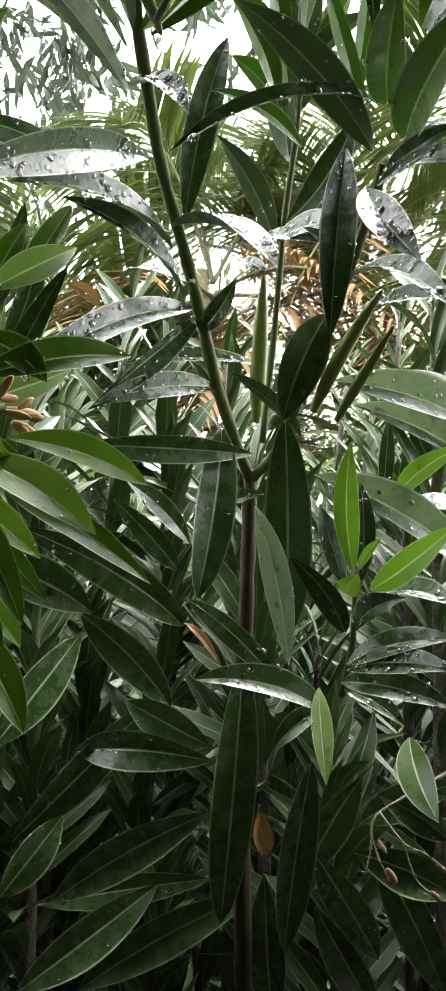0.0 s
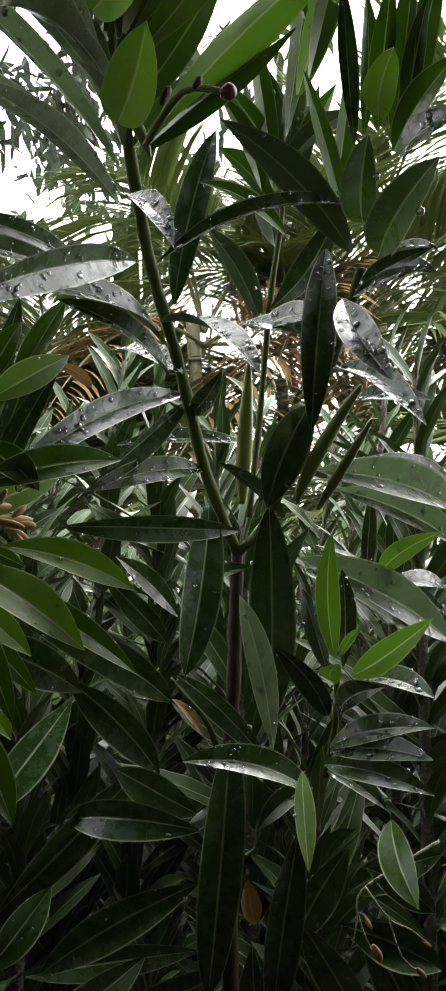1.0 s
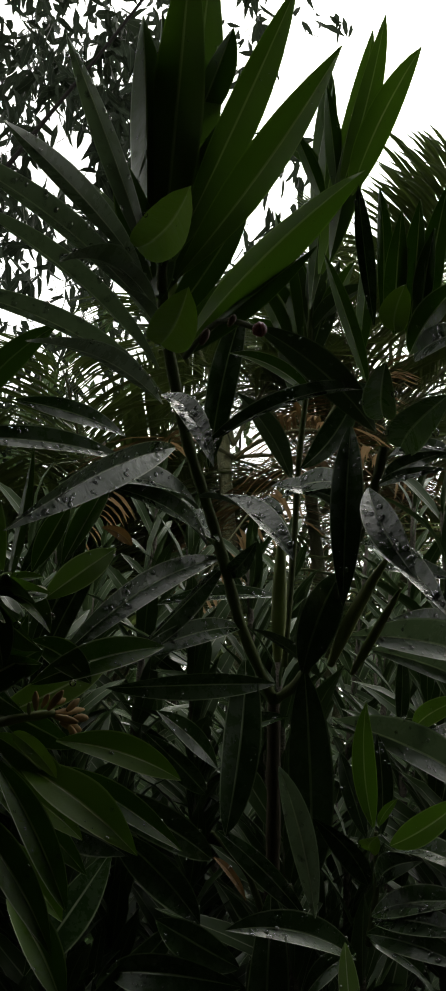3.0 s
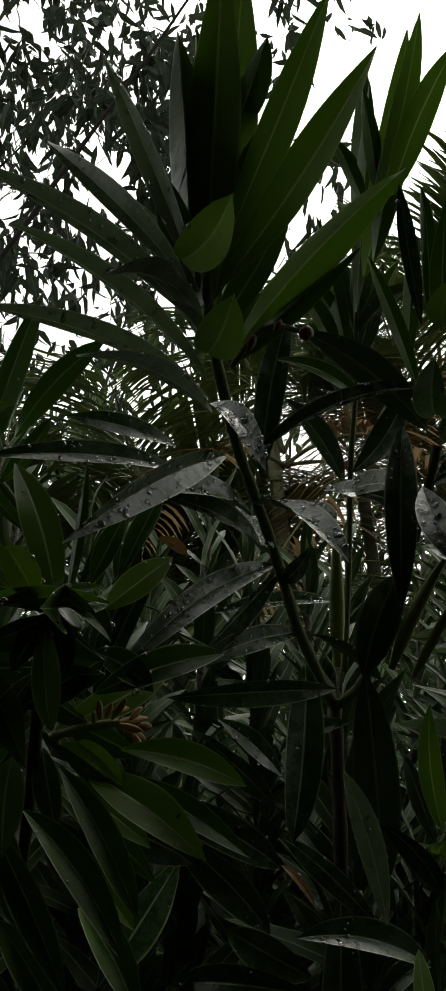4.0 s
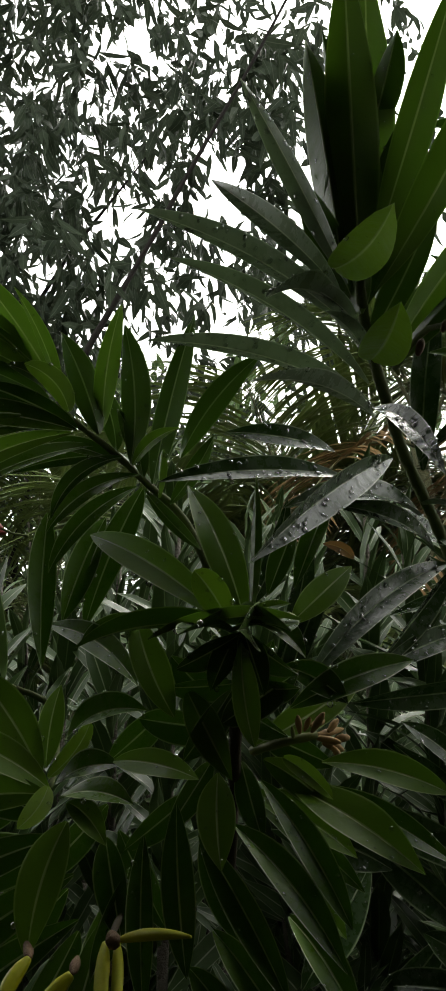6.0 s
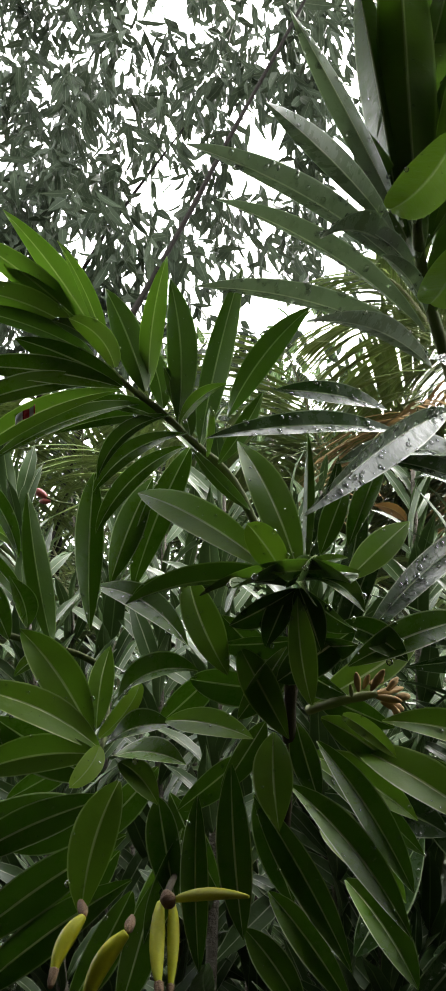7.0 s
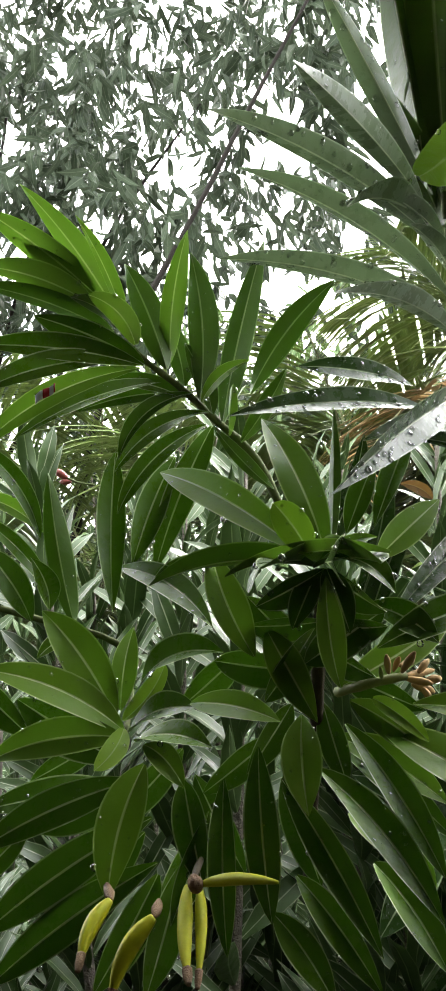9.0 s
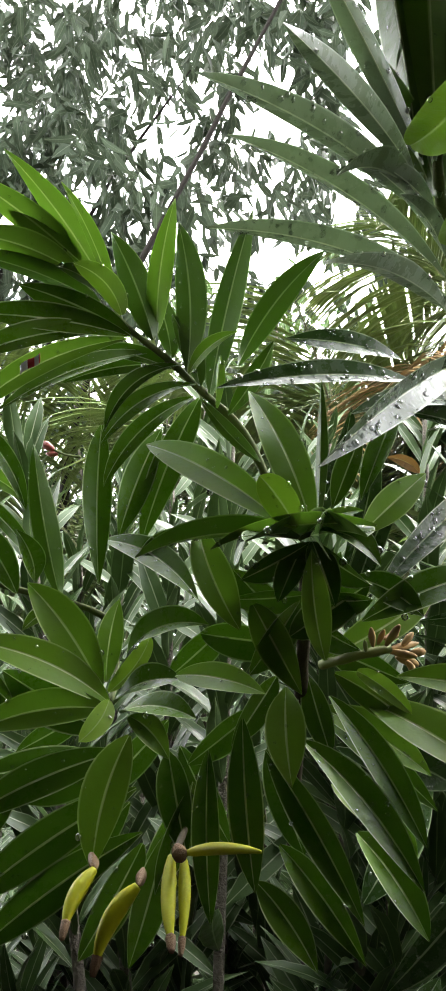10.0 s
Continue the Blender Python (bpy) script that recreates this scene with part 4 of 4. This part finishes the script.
leaf(b, (-0.328, 0.470, 1.428), (-0.366, 0.460, 1.395), 16.3, -96, 2, 0, "green")
# diagonal branch
b = branch(left, [(-0.157, 0.500, 1.586, 0.0032), (-0.172, 0.490, 1.633, 0.0028), (-0.189, 0.470, 1.656, 0.0024), (-0.202, 0.445, 1.673, 0.0022), (-0.213, 0.425, 1.684, 0.0019), (-0.216, 0.410, 1.690, 0.0015)])
leaf(b, (-0.215, 0.410, 1.692), (-0.253, 0.360, 1.775), 17.2, 67, 2.4, -4, "young")
leaf(b, (-0.227, 0.400, 1.716), (-0.272, 0.350, 1.760), 17.9, 65, 1.8, -2, "young")
leaf(b, (-0.213, 0.405, 1.693), (-0.224, 0.370, 1.752), 10.9, 24, 2.4, -2, "young")
leaf(b, (-0.235, 0.405, 1.728), (-0.258, 0.370, 1.745), 14.8, -154, -0.6, 2, "green")
leaf(b, (-0.204, 0.395, 1.680), (-0.218, 0.370, 1.702), 14, 56, 1.2, -5, "pale")
leaf(b, (-0.215, 0.400, 1.694), (-0.235, 0.380, 1.710), 10.9, 47, 1.2, -3, "green")
leaf(b, (-0.200, 0.425, 1.676), (-0.221, 0.420, 1.747), 19.5, 137, 1.2, -2, "green")
leaf(b, (-0.200, 0.430, 1.682), (-0.179, 0.420, 1.757), 14.8, -104, 1.2, 3, "young")
leaf(b, (-0.191, 0.450, 1.663), (-0.178, 0.420, 1.742), 20.3, -166, 1.8, -4, "green")
leaf(b, (-0.185, 0.470, 1.655), (-0.145, 0.460, 1.762), 18.7, -105, 1.8, 2, "green")
leaf(b, (-0.169, 0.480, 1.673), (-0.102, 0.450, 1.718), 18.7, -65, 1.8, 5, "green")
leaf(b, (-0.229, 0.400, 1.711), (-0.276, 0.350, 1.726), 17.9, 43, 3, -4, "young")
leaf(b, (-0.225, 0.410, 1.699), (-0.284, 0.360, 1.722), 14.8, 48, 2.4, -3, "green")
leaf(b, (-0.212, 0.420, 1.680), (-0.259, 0.380, 1.705), 20.3, -126, 0, 3, "green")
leaf(b, (-0.212, 0.420, 1.679), (-0.284, 0.360, 1.685), 17.9, -75, 2.4, 3, "green")
leaf(b, (-0.224, 0.415, 1.683), (-0.280, 0.355, 1.654), 16.4, -70, 3, 5, "green")
leaf(b, (-0.214, 0.420, 1.678), (-0.284, 0.360, 1.623), 15.6, -64, 4.2, 8, "young")
leaf(b, (-0.211, 0.440, 1.676), (-0.267, 0.370, 1.630), 13.3, -48, 4.2, 4, "green")
leaf(b, (-0.196, 0.450, 1.669), (-0.231, 0.420, 1.626), 12.5, -48, 4.2, 8, "green")
leaf(b, (-0.190, 0.460, 1.659), (-0.234, 0.420, 1.619), 14.8, -46, 4.2, 7, "green")
leaf(b, (-0.201, 0.450, 1.667), (-0.236, 0.420, 1.676), 13.3, -65, 1.8, 2, "green")
leaf(b, (-0.205, 0.450, 1.671), (-0.258, 0.420, 1.660), 13.3, -75, 1.8, 3, "green")
leaf(b, (-0.196, 0.470, 1.655), (-0.244, 0.440, 1.600), 14.8, -53, 3.6, 7, "green")
leaf(b, (-0.190, 0.450, 1.662), (-0.151, 0.430, 1.672), 10.9, 75, 2.4, -3, "young")
leaf(b, (-0.181, 0.470, 1.645), (-0.169, 0.450, 1.669), 10.9, -84, -0, 1, "young")
leaf(b, (-0.187, 0.460, 1.657), (-0.194, 0.440, 1.697), 14, 55, 1.2, -2, "green")
leaf(b, (-0.200, 0.450, 1.674), (-0.206, 0.440, 1.717), 14.8, 119, 1.2, -2, "green")
leaf(b, (-0.178, 0.480, 1.643), (-0.142, 0.470, 1.680), 12.5, -61, 0.6, -2, "green")
leaf(b, (-0.254, 0.460, 1.645), (-0.255, 0.450, 1.545), 18.7, -24, 1.8, 2, "green")
leaf(b, (-0.281, 0.450, 1.540), (-0.284, 0.430, 1.630), 17.2, -154, 1.8, 2, "green")
leaf(b, (-0.223, 0.480, 1.642), (-0.246, 0.460, 1.573), 20.3, -57, 1.2, 2, "green")
leaf(b, (-0.196, 0.480, 1.657), (-0.241, 0.480, 1.571), 21.1, -82, 1.8, 3, "green")
leaf(b, (-0.163, 0.490, 1.613), (-0.188, 0.460, 1.650), 10.1, 58, 0.6, 2, "green")
leaf(b, (-0.257, 0.460, 1.573), (-0.181, 0.420, 1.526), 17.9, 32, 3.6, -7, "green")
leaf(b, (-0.315, 0.400, 1.646), (-0.297, 0.440, 1.593), 13.3, 82, 2.4, -7, "green")
leaf(b, (-0.315, 0.400, 1.604), (-0.302, 0.460, 1.561), 11.7, 97, 2.4, -4, "green")
leaf(b, (-0.331, 0.420, 1.622), (-0.295, 0.440, 1.597), 11.7, 59, 1.8, -4, "young")
leaf(b, (-0.194, 0.460, 1.570), (-0.224, 0.440, 1.555), 12.5, -35, 1.8, 2, "green")
leaf(b, (-0.097, 0.470, 1.613), (-0.115, 0.460, 1.572), 14.8, -38, 0.6, 0, "green")
leaf(b, (-0.078, 0.490, 1.632), (-0.101, 0.470, 1.576), 14.8, -31, 1.2, 0, "green")
leaf(b, (-0.110, 0.400, 1.549), (-0.105, 0.420, 1.631), 7, 167, 1.8, 0, "green")
leaf(b, (-0.085, 0.620, 1.622), (-0.104, 0.600, 1.632), 9.4, -104, 0.6, 3, "dry")
# red bud stalk
b = branch(left, [(-0.500, 0.860, 1.761, 0.0016), (-0.522, 0.860, 1.768, 0.0014), (-0.539, 0.860, 1.778, 0.0012)])
bud(b, (-0.5360, 0.8600, 1.7760), (-0.5540, 0.8600, 1.7890), 5.5, RED_BUD)
bud(b, (-0.5310, 0.8600, 1.7700), (-0.5470, 0.8600, 1.7730), 3.9, RED_BUD)
# red bud stalk
b = branch(left, [(-0.634, 0.900, 1.893, 0.0016), (-0.614, 0.900, 1.894, 0.0014), (-0.602, 0.900, 1.897, 0.0012)])
bud(b, (-0.6040, 0.9000, 1.8980), (-0.5740, 0.9000, 1.9100), 7.7, RED_BUD)
bud(b, (-0.6080, 0.9000, 1.8980), (-0.5760, 0.8900, 1.8980), 6.0, PINK_BUD)


# ---------------------------------------------------------------- oleanders further back
def back_shrub(place, stems, height, lean, leaf_length, seed, label, dense=50, start=0.45, single=False):
    rnd = random.Random(seed)
    shrub = thing("oleander_shrub", (place[0], place[1], 0), label, "shrub", "oleander shrubs")
    blades = []
    for k in range(stems):
        x, y = place[0] + rnd.uniform(-0.06, 0.06), place[1] + rnd.uniform(-0.05, 0.05)
        h = height * rnd.uniform(0.66, 1.06)
        dx, dy = rnd.uniform(-lean, lean), rnd.uniform(-0.06, lean)
        pts = [(x, y, -0.05, 0.010), (x + dx * 0.3, y + dy * 0.3, h * 0.4, 0.008), (x + dx * 0.7, y + dy * 0.7, h * 0.75, 0.006), (x + dx, y + dy, h, 0.003)]
        branch(shrub, pts, GREY_BARK)
        blades += rosette(pts, int(dense * height / 1.6), leaf_length, (35, 95), seed * 31 + k, start)
    if single:
        for b in blades:
            v, f, s, uv, _, _, _ = blade(*b, rows=4)
            under(mesh_object("leaf", v, f, [FAR_LEAF, UNDER_FAR], None, uv, s), shrub)
    else:
        joined_blades("foliage", blades, [FAR_LEAF, UNDER_FAR], shrub, rows=5)


UNDER_FAR = leaf_material("shrub_foliage_underside", (0.034, 0.064, 0.018), (0.080, 0.125, 0.044), (0.24, 0.32, 0.15), 0.45, 0.12, True, 0.5, 0.25)
BACK_LABEL = "dense wet oleander shrub with narrow grey-green leaves"
for i, (x, y, h) in enumerate([(-0.30, 1.08, 1.80), (0.02, 1.15, 1.76), (0.44, 1.06, 1.62), (-0.62, 1.00, 1.86), (-0.05, 1.50, 1.78), (0.03, 1.40, 1.72), (0.38, 1.55, 1.62), (-0.45, 1.55, 1.84), (-0.85, 1.40, 1.80),
                                (-1.05, 0.95, 1.75), (0.75, 1.35, 1.65), (-1.30, 1.70, 1.95), (0.05, 2.1, 1.8), (0.60, 2.15, 1.75), (-0.70, 2.1, 1.95), (-1.5, 1.3, 1.9), (1.0, 1.9, 1.7)]):
    back_shrub((x, y), 9, h, 0.25, 0.135, 100 + i, BACK_LABEL, 46, 0.35)
for i, (x, y, h) in enumerate([(-0.16, 0.88, 1.68), (0.14, 0.86, 1.64), (-0.42, 0.82, 1.70), (0.38, 0.84, 1.52), (0.0, 0.98, 1.76), (-0.28, 1.0, 1.78), (0.26, 0.98, 1.54), (-0.58, 0.92, 1.76), (0.54, 0.95, 1.58), (-0.80, 0.72, 1.66)]):
    back_shrub((x, y), 6, h, 0.15, 0.135, 150 + i, BACK_LABEL, 46, 0.6, True)
for i, (x, y, h) in enumerate([(-0.15, 1.05, 0.95), (0.20, 1.0, 0.92), (-0.42, 0.95, 0.95), (0.45, 0.9, 0.9), (-0.75, 0.85, 1.0), (0.02, 1.25, 1.0)]):
    back_shrub((x, y), 7, h, 0.22, 0.14, 200 + i, "low leafy oleander growth in deep shade", 40, 0.2)
# unseen shrubs at both sides, added to keep side light off the lower leaves
for i, (x, y, h) in enumerate([(-0.74, 0.42, 1.7), (-1.0, 0.55, 1.75), (0.52, 0.45, 1.75), (0.8, 0.55, 1.75), (-0.90, 0.10, 1.65), (0.70, 0.10, 1.65), (-1.3, 0.3, 1.7), (1.1, 0.3, 1.7)]):
    back_shrub((x, y), 9, h, 0.16, 0.14, 300 + i, "leafy oleander shrub added out of view to block side light", 50, 0.2)


def bush(place, radius, height, count, seed):
    rng = np.random.default_rng(seed)
    t = thing("bush", (place[0], place[1], 0), "dense low garden bush with small dark leaves", "bush", "bushes")
    for k in range(5):
        a = k * 1.26
        v, f = tube([(place[0], place[1], -0.05, 0.02), (place[0] + 0.3 * radius * math.cos(a), place[1] + 0.3 * radius * math.sin(a), height * 0.5, 0.012), (place[0] + 0.7 * radius * math.cos(a), place[1] + 0.7 * radius * math.sin(a), height * 0.85, 0.004)], 6)
        under(mesh_object("stem", v, f, [GREY_BARK]), t)
    q = rng.normal(size=(count, 3))
    q /= np.linalg.norm(q, axis=1, keepdims=True)
    q *= rng.uniform(0.55, 1.0, (count, 1)) * (1 + 0.18 * np.sin(q[:, :1] * 7 + q[:, 1:2] * 5 + seed))
    p = np.array([place[0], place[1], height * 0.48]) + q * (radius, radius, height * 0.5)
    leaf_cloud("foliage", p, q + rng.normal(size=(count, 3)) * 0.6, 0.1 * rng.uniform(0.6, 1.2, count), 0.035 * rng.uniform(0.7, 1.2, count), FAR_LEAF, t, seed)


for i, (x, y, r, h) in enumerate([(-2.6, 2.6, 0.7, 1.5), (-1.6, 2.9, 0.7, 1.7), (-0.6, 2.75, 0.6, 1.6), (0.3, 2.6, 0.6, 1.6), (1.2, 2.4, 0.6, 1.5), (2.0, 2.6, 0.7, 1.6), (-2.2, 1.4, 0.6, 1.5), (1.6, 1.3, 0.5, 1.4),
                                  (-1.15, 4.0, 0.95, 3.6), (-0.25, 4.1, 0.85, 3.4), (-2.3, 4.2, 0.95, 3.5), (0.5, 4.4, 0.6, 2.7)]):
    bush((x, y), r, h, 2200, 400 + i)


# ---------------------------------------------------------------- palms
def palm_frond(parent, base, heading, rise, length, droop, mat, seed):
    rnd = random.Random(seed)
    d = Vector((math.cos(heading), math.sin(heading), 0))
    pts = []
    for k in range(9):
        s = k / 8
        p = Vector(base) + d * (length * (s - 0.12 * s * s)) * math.cos(rise) + Vector((0, 0, length * (s * math.sin(rise) - droop * s * s)))
        pts.append((*p, 0.009 * (1 - 0.8 * s)))
    v, f = tube(pts, 6)
    frond = under(mesh_object("frond", v, f, [PALM_STEM]), parent)
    blades = []
    for k in range(44):
        s = 0.2 + 0.8 * k / 43
        q = s * 8
        i = min(int(q), 7)
        a, b = Vector(pts[i][:3]), Vector(pts[i + 1][:3])
        p, t = a.lerp(b, q - i), (b - a).normalized()
        side = t.cross(Vector((0, 0, 1))).normalized()
        ln = length * 0.34 * (math.sin(math.pi * (0.12 + 0.80 * s)) ** 0.7) * rnd.uniform(0.9, 1.1)
        for sign in (-1, 1):
            way = (side * sign * 0.8 + t * 0.6 + Vector((0, 0, 0.28 - 0.25 * rnd.random()))).normalized()
            tip = p + way * ln - Vector((0, 0, ln * rnd.uniform(0.1, 0.35)))
            blades.append((p, tip, ln * 0.052, rnd.uniform(-15, 15), ln * 0.09, 0.0))
    joined_blades("foliage", blades, [mat, mat], frond, rows=4)
    return frond


def palm(place, stems, fronds, length, seed, label, dry=0):
    rnd = random.Random(seed)
    tree = thing("areca_palm", (place[0], place[1], 0), label, "palm", "palms")
    for k in range(stems):
        x, y = place[0] + rnd.uniform(-0.25, 0.25), place[1] + rnd.uniform(-0.25, 0.25)
        h = place[2] * rnd.uniform(0.75, 1.1)
        v, f = tube([(x, y, -0.05, 0.04), (x, y, h * 0.5, 0.032), (x + rnd.uniform(-0.1, 0.1), y, h, 0.026)], 10)
        under(mesh_object("stem", v, f, [PALM_STEM]), tree)
        for j in range(fronds):
            palm_frond(tree, (x, y, h - 0.05), rnd.uniform(0, 6.28), radians(rnd.uniform(35, 80)), length * rnd.uniform(0.8, 1.15), rnd.uniform(0.35, 0.6), PALM_LEAF, seed * 97 + k * 11 + j)
        for j in range(dry):
            palm_frond(tree, (x, y, h - 0.1), rnd.uniform(0, 6.28), radians(rnd.uniform(0, 30)), length * 0.8, rnd.uniform(0.6, 0.8), DRY_PALM, seed * 53 + k * 7 + j)


palm((-0.75, 3.3, 2.1), 4, 7, 1.6, 5, "clump of yellow-green areca palm with arching fronds")
palm((0.12, 3.2, 2.7), 2, 3, 1.2, 6, "areca palm with drooping fronds, some dried brown", 4)
palm((0.52, 3.4, 2.95), 3, 8, 1.4, 9, "areca palm with pale yellow-green arching fronds", 1)
palm((1.15, 2.9, 1.8), 3, 5, 1.5, 7, "clump of green areca palm with arching fronds")
palm((-2.1, 3.6, 2.0), 4, 7, 1.6, 8, "clump of green areca palm with arching fronds")


# ---------------------------------------------------------------- the drooping-leaved tree
def tree(place, height, centre, radii, twigs, per_twig, leaf_length, seed, label, thin=None, group="trees"):
    rng = np.random.default_rng(seed)
    t = thing("tree", (place[0], place[1], 0), label, "tree", group)
    top = Vector(centre)
    v, f = tube([(place[0], place[1], -0.1, 0.16), (place[0] + 0.1, place[1], height * 0.3, 0.12), (place[0] + 0.05, place[1], height * 0.6, 0.08), (top.x * 0.4 + place[0] * 0.6, top.y, top.z + radii[2] * 0.5, 0.02)], 10)
    under(mesh_object("trunk", v, f, [DARK_BARK]), t)
    places, ways = [], []
    ends = []
    while len(ends) < twigs:
        q = rng.uniform(-1, 1, 3)
        if not 0.15 < np.linalg.norm(q) < 1:
            continue
        hub = np.array(centre) + q * radii
        for _ in range(rng.integers(3, 14)):
            p = hub + rng.normal(size=3) * np.array(radii) * 0.055
            if not thin or rng.random() < thin(p):
                ends.append(p)
    core = np.array([place[0], place[1], height * 0.5])
    for k, p in enumerate(ends):
        if k % 170 == 0:
            mid = core * 0.4 + p * 0.6 + np.array([0, 0, 0.25])
            v, f = tube([(*core, 0.035), (*mid, 0.016), (*p, 0.004)], 6)
            under(mesh_object("limb", v, f, [DARK_BARK]), t)
        way = rng.normal(size=3) * (1, 1, 0.4)
        way /= np.linalg.norm(way)
        for j in range(per_twig):
            s = rng.random()
            places.append(p + way * leaf_length * 2.2 * s + np.array([0, 0, -0.15 * s * s]) + rng.normal(size=3) * 0.03)
            ways.append(np.array([0, 0, -1.0]) + rng.normal(size=3) * 0.55 + way * 0.35)
    n = len(places)
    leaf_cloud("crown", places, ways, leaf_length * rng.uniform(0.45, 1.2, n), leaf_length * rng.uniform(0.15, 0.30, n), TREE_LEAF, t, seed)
    return t


def opener(p):
    return 0.82 if p[0] < -1.8 else max(0.32, 0.95 - 0.75 * max(0, p[0] + 1.3))


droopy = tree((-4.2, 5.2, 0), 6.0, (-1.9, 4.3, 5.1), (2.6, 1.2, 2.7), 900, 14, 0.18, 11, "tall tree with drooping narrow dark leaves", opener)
v, f = tube([(-2.6, 4.2, 1.9, 0.04), (-1.9, 3.3, 2.85, 0.018), (-1.15, 3.2, 3.91, 0.012), (-0.88, 3.2, 4.31, 0.010), (-0.60, 3.2, 4.71, 0.008), (-0.25, 3.2, 5.25, 0.005)], 7)
under(mesh_object("limb", v, f, [DARK_BARK]), droopy)
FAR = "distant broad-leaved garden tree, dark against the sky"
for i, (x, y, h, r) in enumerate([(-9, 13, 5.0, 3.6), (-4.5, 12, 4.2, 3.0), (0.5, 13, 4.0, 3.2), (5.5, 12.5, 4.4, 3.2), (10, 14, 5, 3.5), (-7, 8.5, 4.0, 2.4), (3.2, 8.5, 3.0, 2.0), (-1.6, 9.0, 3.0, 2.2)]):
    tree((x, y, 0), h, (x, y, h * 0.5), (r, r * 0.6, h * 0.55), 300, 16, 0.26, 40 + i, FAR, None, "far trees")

# ---------------------------------------------------------------- litter caught among the leaves
def plastic_strip(place, size):
    strip = thing("plastic_strip", place, "small red and white plastic strip caught among oleander leaves", "litter")
    WHITE = bark_material("white_plastic", (0.62, 0.62, 0.60), (0.78, 0.78, 0.76), 40.0, 0.45, 0.05)
    RED = bark_material("red_plastic", (0.42, 0.025, 0.03), (0.55, 0.05, 0.05), 40.0, 0.45, 0.05)
    for name, mat, a, b in (("white_band", WHITE, -0.020, -0.004), ("red_band", RED, -0.004, 0.006), ("white_band", WHITE, 0.006, 0.014), ("red_band", RED, 0.014, 0.018)):
        v, f = [], []
        for i in range(5):
            x = a + (b - a) * i / 4
            y, z = 0.004 * math.sin(x * 150), 0.006 + x * 0.45
            for dy in (0, 0.0006):
                v += [(x, y + dy, z - 0.008), (x, y + dy, z + 0.008)]
        for i in range(4):
            q = i * 4
            f += [(q, q + 4, q + 5, q + 1), (q + 2, q + 3, q + 7, q + 6), (q + 1, q + 5, q + 7, q + 3), (q, q + 2, q + 6, q + 4)]
        f += [(0, 1, 3, 2), (16, 18, 19, 17)]
        mesh_object(name, [tuple(size * c for c in p) for p in v], f, [mat], strip)
    return strip


plastic_strip((-0.236, 0.355, 1.643), 0.30)

# ---------------------------------------------------------------- rain drops
def rain_drops():
    m, n, l, p = material("rain_water")
    clear, shine, rim, mix = n.new("ShaderNodeBsdfTransparent"), n.new("ShaderNodeBsdfGlossy"), n.new("ShaderNodeFresnel"), n.new("ShaderNodeMixShader")
    clear.inputs[0].default_value = (1, 1, 1, 1)
    shine.inputs["Roughness"].default_value = 0.04
    rim.inputs["IOR"].default_value = 1.5
    l.new(ramp(n, l, rim.outputs[0], 0.04, 0.75, 0.18, 1.0), mix.inputs[0])
    l.new(clear.outputs[0], mix.inputs[1])
    l.new(shine.outputs[0], mix.inputs[2])
    l.new(mix.outputs[0], n["Material Output"].inputs[0])
    shapes = []
    for level in (1, 2):
        bm = bmesh.new()
        bmesh.ops.create_icosphere(bm, subdivisions=level, radius=1)
        shapes.append((np.array([v.co[:] for v in bm.verts]), np.array([[v.index for v in f.verts] for f in bm.faces])))
        bm.free()
    verts, faces, count = [], [], 0
    for k, (at, up, r, tall) in enumerate(DROPS):
        V, Fc = shapes[1 if r > 0.0007 else 0]
        side = up.orthogonal().normalized()
        m3 = np.array([side[:], up.cross(side)[:], up[:]])
        verts.append((V * (r, r * (0.8 + 0.4 * ((k * 7) % 10) / 10), r * tall)) @ m3 + np.array(at[:]) + np.array(up[:]) * r * 0.2)
        faces.append(Fc + count)
        count += len(V)
    ob = mesh_object("rain_drops", np.concatenate(verts).tolist(), np.concatenate(faces).tolist(), [m])
    tagged(ob, "clear rain drops beading on the oleander leaves", "water drops", "", "stuff")


rain_drops()
